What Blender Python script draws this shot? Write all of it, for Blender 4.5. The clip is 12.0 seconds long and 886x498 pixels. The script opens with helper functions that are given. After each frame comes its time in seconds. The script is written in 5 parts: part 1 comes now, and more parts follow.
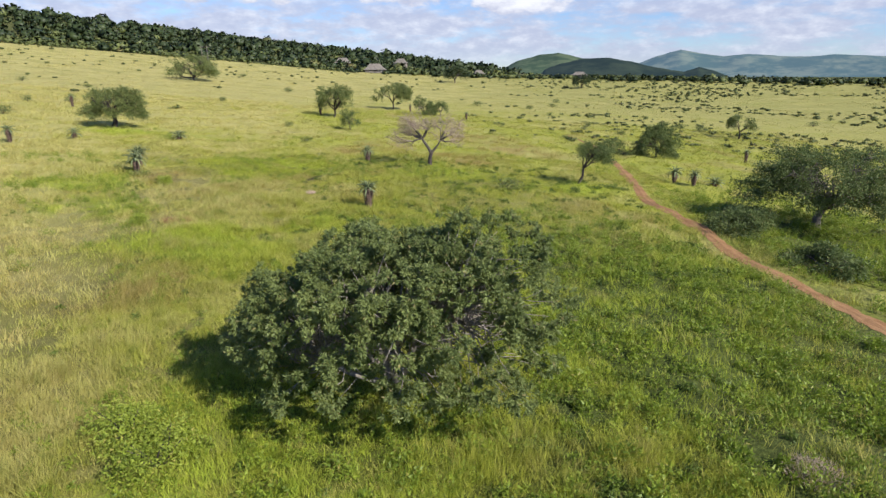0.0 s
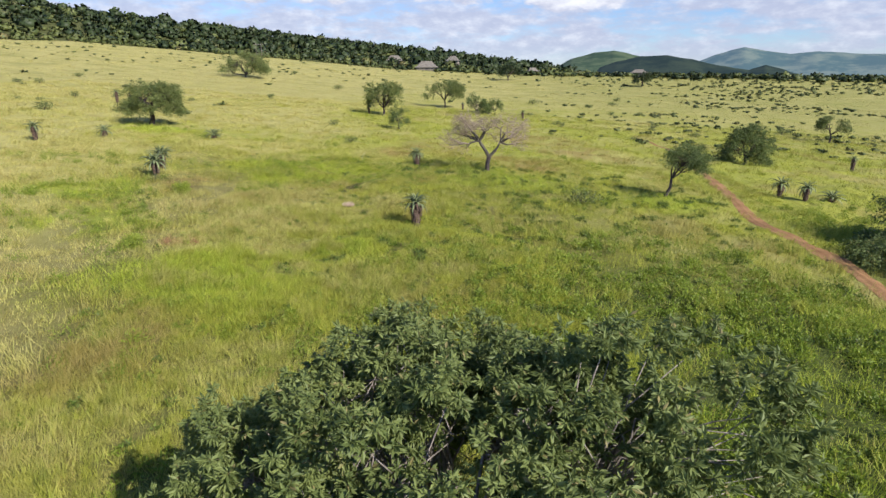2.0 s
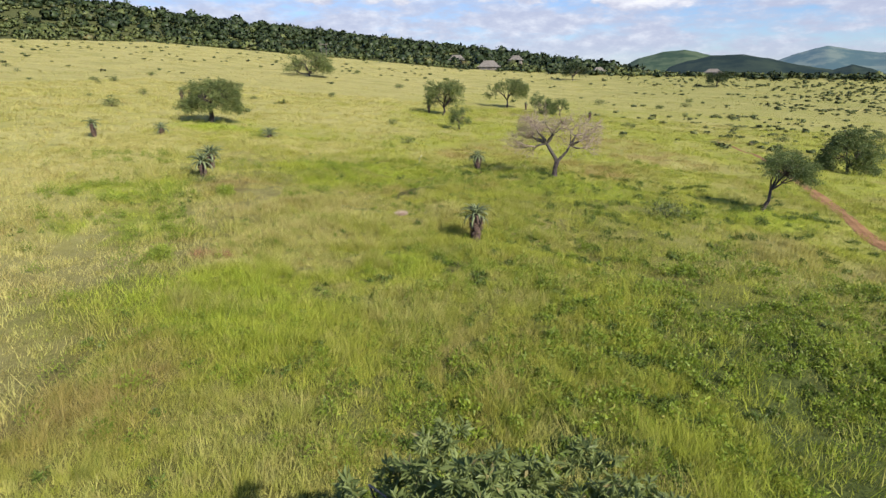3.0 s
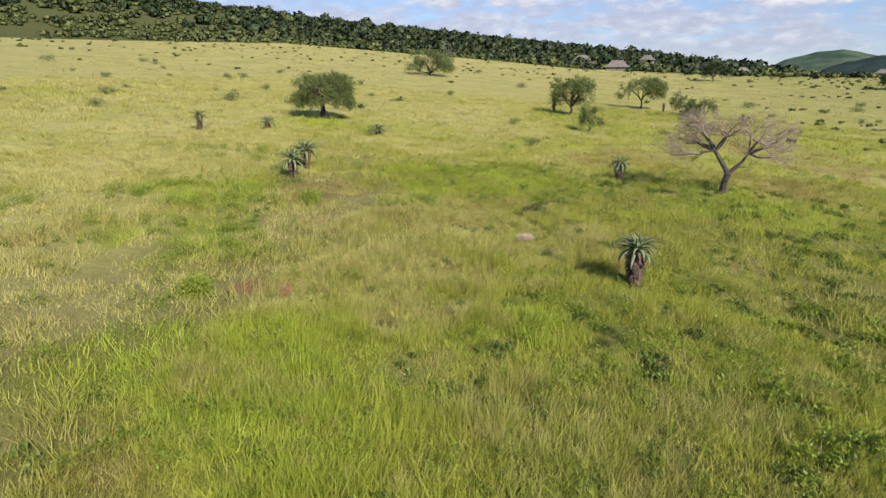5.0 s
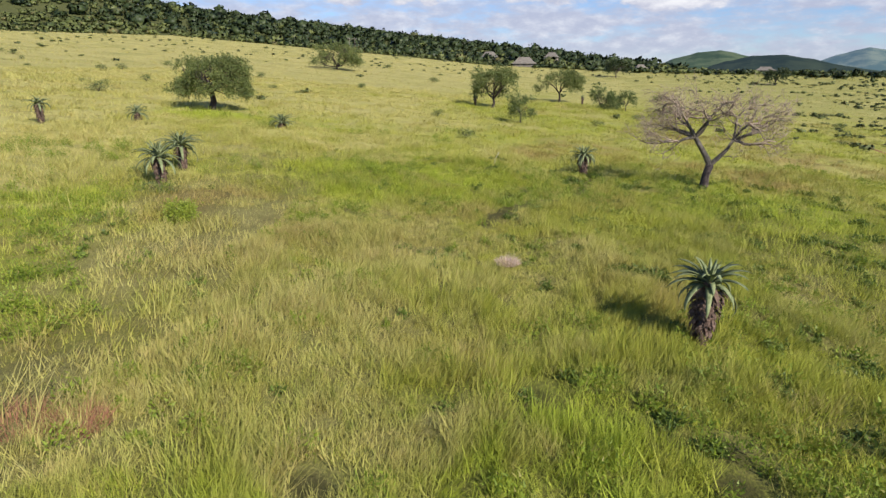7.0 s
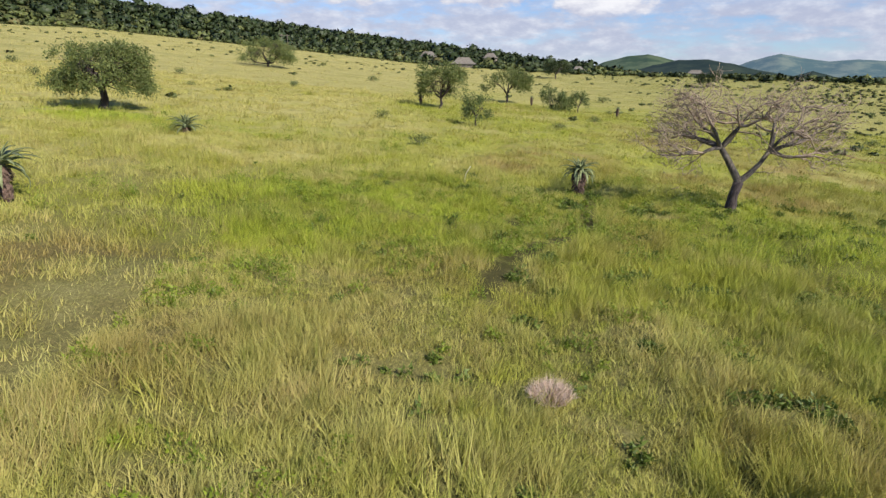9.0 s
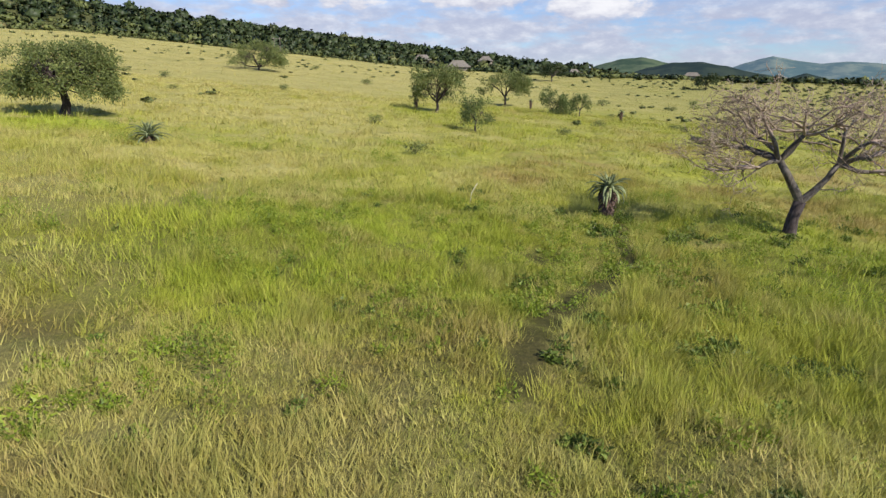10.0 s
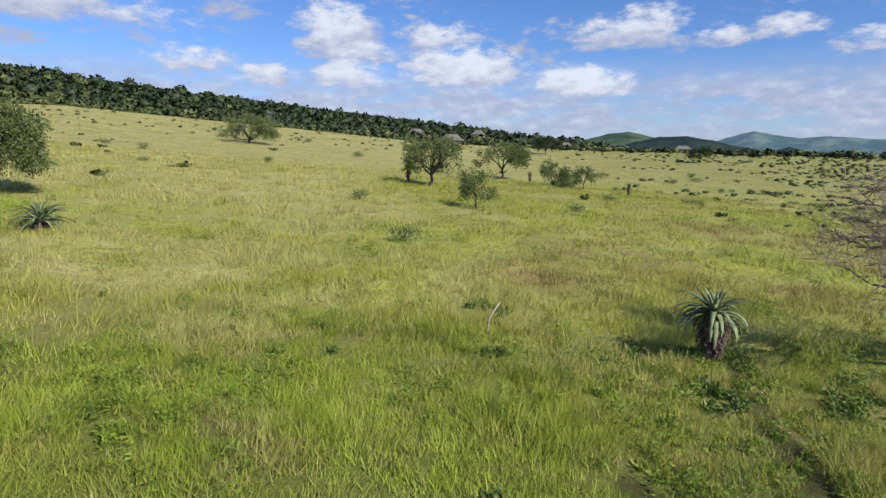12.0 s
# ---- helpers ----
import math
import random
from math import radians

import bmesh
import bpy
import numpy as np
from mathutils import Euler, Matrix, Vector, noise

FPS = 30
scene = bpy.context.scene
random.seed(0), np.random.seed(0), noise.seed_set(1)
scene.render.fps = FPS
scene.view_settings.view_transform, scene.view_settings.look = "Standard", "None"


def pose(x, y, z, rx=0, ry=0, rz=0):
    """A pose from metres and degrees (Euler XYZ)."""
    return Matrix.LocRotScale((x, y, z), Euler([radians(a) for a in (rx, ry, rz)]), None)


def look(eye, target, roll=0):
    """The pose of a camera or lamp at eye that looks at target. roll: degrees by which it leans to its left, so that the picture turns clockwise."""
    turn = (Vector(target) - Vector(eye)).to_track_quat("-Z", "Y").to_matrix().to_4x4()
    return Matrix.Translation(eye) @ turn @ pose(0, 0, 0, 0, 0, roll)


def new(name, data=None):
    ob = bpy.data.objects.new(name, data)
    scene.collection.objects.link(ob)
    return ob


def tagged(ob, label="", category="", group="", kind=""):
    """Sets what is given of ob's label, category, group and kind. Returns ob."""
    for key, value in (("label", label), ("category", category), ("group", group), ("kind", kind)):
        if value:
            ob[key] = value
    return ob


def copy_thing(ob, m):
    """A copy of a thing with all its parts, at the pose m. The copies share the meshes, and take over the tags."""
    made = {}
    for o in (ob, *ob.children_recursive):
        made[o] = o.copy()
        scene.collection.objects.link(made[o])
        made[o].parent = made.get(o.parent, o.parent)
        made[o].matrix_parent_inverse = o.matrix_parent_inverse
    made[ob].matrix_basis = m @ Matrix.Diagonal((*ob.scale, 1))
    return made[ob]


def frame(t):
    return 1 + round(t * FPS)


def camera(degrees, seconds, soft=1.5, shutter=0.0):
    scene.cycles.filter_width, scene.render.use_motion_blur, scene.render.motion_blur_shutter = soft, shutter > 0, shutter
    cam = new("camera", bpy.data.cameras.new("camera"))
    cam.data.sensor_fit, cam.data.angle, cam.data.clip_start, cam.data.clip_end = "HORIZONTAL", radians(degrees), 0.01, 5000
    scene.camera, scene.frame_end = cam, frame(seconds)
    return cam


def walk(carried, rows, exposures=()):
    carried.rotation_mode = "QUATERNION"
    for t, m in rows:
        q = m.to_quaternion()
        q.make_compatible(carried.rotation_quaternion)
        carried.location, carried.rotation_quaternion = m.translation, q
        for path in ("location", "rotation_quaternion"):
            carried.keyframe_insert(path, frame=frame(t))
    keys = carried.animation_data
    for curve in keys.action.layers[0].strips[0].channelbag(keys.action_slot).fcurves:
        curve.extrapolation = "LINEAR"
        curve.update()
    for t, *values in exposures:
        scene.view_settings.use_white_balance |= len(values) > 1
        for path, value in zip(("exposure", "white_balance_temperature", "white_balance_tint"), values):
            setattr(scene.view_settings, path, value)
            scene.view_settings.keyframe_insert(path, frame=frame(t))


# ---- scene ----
cam = camera(76.4, 12.0, soft=1.4)
PATH = [
    (0, (0.256, 0.344, 9.605), (0.246, 2.251, 9.002), -0.3),
    (0.5, (0.017, 2.413, 9.438), (-0.01, 4.32, 8.833), -0.3),
    (1, (-0.277, 4.553, 9.27), (-0.348, 6.458, 8.664), -0.2),
    (1.5, (-0.571, 6.662, 9.121), (-0.697, 8.564, 8.514), -0.2),
    (2, (-0.857, 8.721, 9.004), (-1.032, 10.619, 8.397), -0.3),
    (2.5, (-1.238, 10.92, 8.853), (-1.459, 12.813, 8.245), -0.3),
    (3, (-1.645, 13.085, 8.652), (-2.017, 14.955, 8.046), -0.3),
    (3.5, (-2.224, 15.287, 8.472), (-2.789, 17.108, 7.866), -0.3),
    (3.7, (-2.483, 16.1, 8.413), (-3.114, 17.899, 7.807), -0.2),
    (5.3, (-5.294, 22.739, 7.281), (-6.042, 24.494, 6.68), -0.2),
    (5.5, (-5.767, 23.554, 7.136), (-6.518, 25.307, 6.532), -0.2),
    (6, (-6.925, 25.539, 6.584), (-7.662, 27.297, 5.98), -0.1),
    (6.5, (-8.056, 27.547, 6.137), (-8.704, 29.34, 5.532), -0.1),
    (7, (-9.074, 29.471, 5.929), (-9.527, 31.323, 5.326), 0.0),
    (7.2, (-9.509, 30.349, 5.861), (-9.893, 32.217, 5.258), 0.1),
    (9, (-12.007, 38.128, 5.379), (-12.254, 40.02, 4.779), 0.7),
    (9.5, (-12.516, 40.514, 5.291), (-12.753, 42.407, 4.691), 0.6),
    (10, (-12.935, 42.864, 5.201), (-13.166, 44.761, 4.612), 0.5),
    (10.5, (-13.323, 45.248, 5.111), (-13.55, 47.151, 4.54), 0.5),
    (11, (-13.737, 47.618, 5.04), (-13.956, 49.54, 4.533), 0.6),
    (11.5, (-13.991, 49.818, 4.978), (-14.208, 51.759, 4.548), 0.5),
    (12, (-14.284, 52.075, 4.874), (-14.501, 54.032, 4.525), 0.5),
]
walk(cam, [(t, look(eye, target, roll)) for t, eye, target, roll in PATH],
     exposures=((0.0, 0.47, 6250, 10), (2.0, 0.48, 6250, 10), (3.5, 0.43, 6400, 10), (5.5, 0.35, 6450, 10), (9.5, 0.35, 6450, 10), (11.0, 0.34, 6300, 10), (12.0, 0.15, 5900, 10)))

# ---- world, sun, exposure ----
SUN_AZ, SUN_EL = 127.0, 37.0   # degrees clockwise from +Y, and above the horizon


def sun_way():
    a, e = radians(SUN_AZ), radians(SUN_EL)
    return Vector((math.sin(a) * math.cos(e), math.cos(a) * math.cos(e), math.sin(e)))


class Tree:
    """A thin wrapper over a node tree, for short code."""

    def __init__(self, nt):
        self.nt = nt

    def n(self, kind, **props):
        node = self.nt.nodes.new(kind)
        for key, value in props.items():
            setattr(node, key, value)
        return node

    def put(self, socket, value):
        if isinstance(value, bpy.types.NodeSocket):
            self.nt.links.new(value, socket)
        elif value is not None:
            socket.default_value = value

    def math(self, op, a, b=None, c=None, clamp=False):
        node = self.n("ShaderNodeMath", operation=op, use_clamp=clamp)
        for i, v in enumerate((a, b, c)):
            self.put(node.inputs[i], v)
        return node.outputs[0]

    def vec(self, op, a, b=None):
        node = self.n("ShaderNodeVectorMath", operation=op)
        self.put(node.inputs[0], a)
        self.put(node.inputs[1], b)
        return node.outputs["Value"] if op in ("DISTANCE", "LENGTH", "DOT_PRODUCT") else node.outputs[0]

    def mix(self, fac, a, b, blend="MIX"):
        node = self.n("ShaderNodeMix", data_type="RGBA", blend_type=blend)
        self.put(node.inputs[0], fac)
        self.put(node.inputs[6], (*a, 1) if isinstance(a, tuple) and len(a) == 3 else a)
        self.put(node.inputs[7], (*b, 1) if isinstance(b, tuple) and len(b) == 3 else b)
        return node.outputs[2]

    def noise(self, vector, scale, detail=3.0, rough=0.55, distort=0.0):
        node = self.n("ShaderNodeTexNoise")
        self.put(node.inputs["Vector"], vector)
        node.inputs["Scale"].default_value = scale
        node.inputs["Detail"].default_value = detail
        node.inputs["Roughness"].default_value = rough
        node.inputs["Distortion"].default_value = distort
        return node.outputs["Fac"]

    def span(self, value, a, b, c=0.0, d=1.0, smooth=True):
        node = self.n("ShaderNodeMapRange", interpolation_type="SMOOTHSTEP" if smooth else "LINEAR")
        for i, v in enumerate((value, a, b, c, d)):
            self.put(node.inputs[i], v)
        return node.outputs[0]

    def scaled(self, vector, x, y, z):
        return self.vec("MULTIPLY", vector, (x, y, z))


def make_world():
    world = bpy.data.worlds.new("sky")
    scene.world = world
    world.use_nodes = True
    world.node_tree.nodes.clear()
    t = Tree(world.node_tree)
    sky = t.n("ShaderNodeTexSky", sky_type="NISHITA", sun_disc=False)
    sky.sun_elevation, sky.sun_rotation = radians(SUN_EL), radians(SUN_AZ)
    sky.air_density, sky.dust_density, sky.ozone_density = 1.0, 0.1, 3.5
    way = t.n("ShaderNodeTexCoord").outputs["Generated"]
    split = t.n("ShaderNodeSeparateXYZ")
    t.put(split.inputs[0], way)
    x, y, z = split.outputs
    flat = t.math("SQRT", t.math("ADD", t.math("MULTIPLY", x, x), t.math("MULTIPLY", y, y)))
    el = t.math("ARCTAN2", z, flat)
    az = t.math("ARCTAN2", x, y)
    # cumulus: heaps with flat bases, seen edge-on near the horizon
    plane = t.n("ShaderNodeCombineXYZ")
    t.put(plane.inputs[0], az)
    t.put(plane.inputs[1], t.math("MULTIPLY", el, 2.2))
    plane.inputs[2].default_value = 3.7
    p = plane.outputs[0]
    edge = t.math("SUBTRACT", t.noise(p, 34.0, 7.0, 0.6), 0.5)
    fine = t.math("SUBTRACT", t.noise(p, 12.0, 4.0, 0.55), 0.5)
    heap = lit = None
    deg = math.pi / 180
    for a, e, w, h, k in CLOUDS:
        da = t.math("DIVIDE", t.math("SUBTRACT", az, a * deg), w * 1.3 * deg)
        de = t.math("DIVIDE", t.math("SUBTRACT", el, e * deg), h * 1.45 * deg)
        below = t.math("MULTIPLY", t.math("MINIMUM", de, 0.0), 1.7)
        above = t.math("MAXIMUM", de, 0.0)
        d2 = t.math("ADD", t.math("MULTIPLY", da, da), t.math("ADD", t.math("MULTIPLY", below, below), t.math("MULTIPLY", above, above)))
        v = t.math("MULTIPLY", t.math("SUBTRACT", 1.0, d2), k)
        heap = v if heap is None else t.math("MAXIMUM", heap, v)
        share = t.math("MULTIPLY", t.math("MAXIMUM", t.math("ADD", v, 0.25), 0.0), t.math("ADD", t.math("MULTIPLY", de, 0.75), 0.45))
        lit = share if lit is None else t.math("MAXIMUM", lit, share)
    broad = t.noise(p, 5.0, 5.0, 0.6)
    broad = t.math("MULTIPLY", t.math("SUBTRACT", broad, 0.56), 5.0)
    heap = t.math("MAXIMUM", heap, t.math("SUBTRACT", broad, t.span(el, 0.0, 0.45, 0.25, 0.0)))
    body = t.math("ADD", heap, t.math("ADD", t.math("MULTIPLY", edge, 2.3), t.math("MULTIPLY", fine, 2.0)))
    cover = t.span(body, -0.1, 0.9)
    # low bank of small, flat clouds over the horizon
    low = t.n("ShaderNodeCombineXYZ")
    t.put(low.inputs[0], az)
    t.put(low.inputs[1], t.math("MULTIPLY", el, 3.6))
    low.inputs[2].default_value = 1.3
    bank = t.noise(low.outputs[0], 9.0, 7.0, 0.62)
    bank = t.math("MULTIPLY", t.span(bank, 0.26, 0.56), t.math("MULTIPLY", t.span(el, 0.0, 0.05, 0.6, 0.9), t.span(el, 0.085, 0.16, 1.0, 0.0)))
    cover = t.math("MAXIMUM", cover, bank)
    cover = t.math("MULTIPLY", cover, t.span(el, -0.01, 0.02))
    bright = t.math("ADD", t.math("MULTIPLY", lit, 0.85), t.math("ADD", t.math("MULTIPLY", bank, 0.3), t.math("MULTIPLY", edge, 1.6)))
    bright = t.span(bright, 0.0, 1.05)
    cloud = t.mix(bright, CLOUD_SHADE, CLOUD_LIT)
    under = t.n("ShaderNodeBackground")
    t.put(under.inputs[0], t.mix(1.0, sky.outputs[0], (0.76, 0.90, 1.20), "MULTIPLY"))
    under.inputs[1].default_value = SKY
    over = t.n("ShaderNodeBackground")
    t.put(over.inputs[0], cloud)
    over.inputs[1].default_value = 1.0
    both = t.n("ShaderNodeMixShader")
    t.put(both.inputs[0], cover)
    t.put(both.inputs[1], under.outputs[0])
    t.put(both.inputs[2], over.outputs[0])
    out = t.n("ShaderNodeOutputWorld")
    t.put(out.inputs[0], both.outputs[0])


SKY = 0.09
CLOUD_SHADE, CLOUD_LIT = (0.40, 0.42, 0.53), (0.74, 0.74, 0.77)
# heaps: azimuth, elevation, half width, half height (degrees), firmness
CLOUDS = ((-41.8, 11.5, 5.5, 2.4, 1.2), (-33.0, 10.6, 4.0, 1.1, 0.6), (-16.8, 10.3, 3.6, 2.7, 1.2), (-14.5, 8.6, 3.0, 1.2, 0.9), (-6.7, 10.1, 3.8, 1.4, 1.0),
          (-4.4, 7.2, 5.4, 2.0, 1.3), (6.8, 6.0, 4.2, 1.6, 1.3), (9.8, 10.3, 3.4, 1.6, 0.9), (13.0, 10.6, 3.2, 2.0, 1.0), (18.8, 9.7, 1.9, 1.0, 0.9),
          (23.6, 10.0, 2.5, 1.0, 0.9), (30.5, 8.6, 3.6, 1.3, 0.9), (-29.4, 7.4, 3.4, 1.4, 1.0), (-23.0, 6.5, 2.7, 1.0, 0.8), (-15.5, 6.6, 3.2, 1.4, 1.0),
          (36.0, 10.5, 4.0, 2.0, 0.9), (-62, 12, 7, 3, 0.9), (48, 10, 7, 2.4, 0.9), (30, 21, 9, 2.5, 0.8), (-20, 22, 8, 2.5, 0.7), (80, 14, 9, 4, 0.9))
make_world()
sun = new("sun", bpy.data.lights.new("sun", "SUN"))
sun.data.energy, sun.data.angle, sun.data.color = 4.8, radians(0.53), (1.0, 0.94, 0.84)
sun.matrix_world = look(sun_way() * 100, (0, 0, 0))

# ---- materials ----
def material(name):
    m = bpy.data.materials.new(name)
    m.use_nodes = True
    m.node_tree.nodes.clear()
    t = Tree(m.node_tree)
    t.at = t.n("ShaderNodeTexCoord").outputs["Object"]
    return m, t


def finish(t, colour, rough=0.8, thin=0.0, bump=None, height=0.02, gloss=0.25, thin_colour=None):
    """A Principled surface; thin: share of light let through, for leaves."""
    b = t.n("ShaderNodeBsdfPrincipled")
    t.put(b.inputs["Base Color"], (*colour, 1) if isinstance(colour, tuple) else colour)
    t.put(b.inputs["Roughness"], rough)
    b.inputs["Specular IOR Level"].default_value = gloss
    if bump is not None:
        node = t.n("ShaderNodeBump")
        node.inputs["Strength"].default_value = 0.8
        node.inputs["Distance"].default_value = height
        t.put(node.inputs["Height"], bump)
        t.put(b.inputs["Normal"], node.outputs[0])
    out = t.n("ShaderNodeOutputMaterial")
    shader = b.outputs[0]
    if thin:
        tr = t.n("ShaderNodeBsdfTranslucent")
        t.put(tr.inputs[0], thin_colour if thin_colour is not None else colour)
        mx = t.n("ShaderNodeMixShader")
        mx.inputs[0].default_value = thin
        t.put(mx.inputs[1], shader)
        t.put(mx.inputs[2], tr.outputs[0])
        shader = mx.outputs[0]
    t.put(out.inputs[0], shader)


# lusher spots in the field: x, y, radius
LUSH = ((-46.0, 82.0, 8.0), (0.0, 63.0, 9.0), (-29.5, 46.0, 5.5), (-19.0, 60.0, 9.0), (13.0, 30.0, 9.0), (-4.0, 12.0, 7.0), (-9.5, 38.0, 4.0), (14.0, 58.0, 6.0), (8.0, 22.0, 10.0), (30.0, 40.0, 10.0), (-14.5, 30.5, 7.0), (-24.6, 38.7, 4.5))
# drier, reddish spots
DRY = ((-17.6, 35.4, 1.6), (-15.0, 25.0, 5.0), (-24.0, 50.0, 5.0), (-20.0, 47.5, 4.0), (-9.0, 84.0, 7.0), (-2.0, 78.0, 6.0), (3.0, 74.0, 8.0), (-12.0, 77.0, 5.0), (13.5, 15.5, 2.2), (-20.5, 45.5, 3.5), (12.0, 88.0, 10.0), (6.0, 102.0, 12.0))


def spots(t, where, rows, soft):
    top = None
    for x, y, r in rows:
        v = t.span(t.vec("DISTANCE", where, (x, y, 0.0)), r * soft, r, 1.0, 0.0)
        top = v if top is None else t.math("MAXIMUM", top, v)
    return top


def field_colour(t, rich):
    """The colour of the savanna field by its place: straw, green and red-brown sweeps. rich: 1 for blades, less for soil."""
    where = t.scaled(t.at, 1, 1, 0)
    big = t.noise(where, 0.045, 4.0, 0.6)
    mid = t.noise(where, 0.22, 4.0, 0.62, 0.4)
    small = t.noise(where, 1.3, 3.0, 0.6)
    fine = t.noise(where, 4.5, 2.0, 0.6)
    split = t.n("ShaderNodeSeparateXYZ")
    t.put(split.inputs[0], where)
    east = t.span(t.math("ADD", split.outputs[0], t.math("MULTIPLY", split.outputs[1], 0.2)), -17.0, 3.0, -0.05, 0.15)
    near = t.span(split.outputs[1], 40.0, 5.0, 0.0, 0.06)
    lush = t.math("MULTIPLY", spots(t, where, LUSH, 0.2), t.span(mid, 0.3, 0.55))
    dry = t.math("MULTIPLY", spots(t, where, DRY, 0.3), t.span(mid, 0.35, 0.6))
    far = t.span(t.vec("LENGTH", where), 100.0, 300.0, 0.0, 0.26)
    g = t.math("ADD", t.math("MULTIPLY", big, 0.9), t.math("ADD", t.math("MULTIPLY", mid, 0.7), t.math("ADD", t.math("MULTIPLY", small, 0.55), t.math("MULTIPLY", fine, 0.3))))
    g = t.math("ADD", t.math("SUBTRACT", g, far), t.math("ADD", east, near))
    green = t.span(t.math("ADD", g, t.math("MULTIPLY", lush, 0.35)), 1.08, 1.46)
    straw = t.mix(t.span(small, 0.35, 0.7), STRAW, STRAW_PALE)
    straw = t.mix(t.math("MULTIPLY", t.span(mid, 0.52, 0.68), 0.55), straw, RUST)
    leaf = t.mix(t.span(mid, 0.35, 0.65), GREEN, LIME)
    heads = t.span(t.noise(t.scaled(where, 1.0, 0.6, 0), 0.11, 5.0, 0.65, 0.6), 0.50, 0.66)
    leaf = t.mix(t.math("MULTIPLY", heads, 0.6), leaf, TAWNY)
    colour = t.mix(green, straw, leaf)
    colour = t.mix(t.math("MULTIPLY", lush, t.span(small, 0.35, 0.62, 0.2, 0.75)), colour, LUSH_GREEN)
    colour = t.mix(t.math("MULTIPLY", dry, 0.75), colour, RUST)
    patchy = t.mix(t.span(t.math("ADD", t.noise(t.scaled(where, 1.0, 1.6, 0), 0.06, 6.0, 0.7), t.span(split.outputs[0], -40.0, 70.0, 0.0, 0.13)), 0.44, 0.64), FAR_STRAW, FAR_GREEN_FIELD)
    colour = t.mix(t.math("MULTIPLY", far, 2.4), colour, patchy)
    return colour


STRAW, STRAW_PALE, RUST = (0.48, 0.435, 0.13), (0.60, 0.53, 0.20), (0.36, 0.25, 0.10)
TAWNY = (0.38, 0.29, 0.10)
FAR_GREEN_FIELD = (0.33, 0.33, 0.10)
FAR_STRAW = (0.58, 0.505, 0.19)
GREEN, LIME, LUSH_GREEN = (0.30, 0.335, 0.040), (0.41, 0.425, 0.058), (0.39, 0.49, 0.045)


TRAIL_POINTS = ((-8.4, 66.2), (-8.6, 63.5), (-8.9, 61.5), (-10.3, 57.8), (-12.2, 54.2), (-12.6, 51.5))
HOLLOWS = ((-11.9, 60.6, 0.55), (-9.6, 39.8, 0.6), (-12.6, 36.0, 0.5), (-6.05, 39.0, 0.55), (13.0, 30.0, 0.6), (11.0, 33.2, 0.5), (4.7, 16.8, 0.8), (-6.1, 37.9, 0.5))


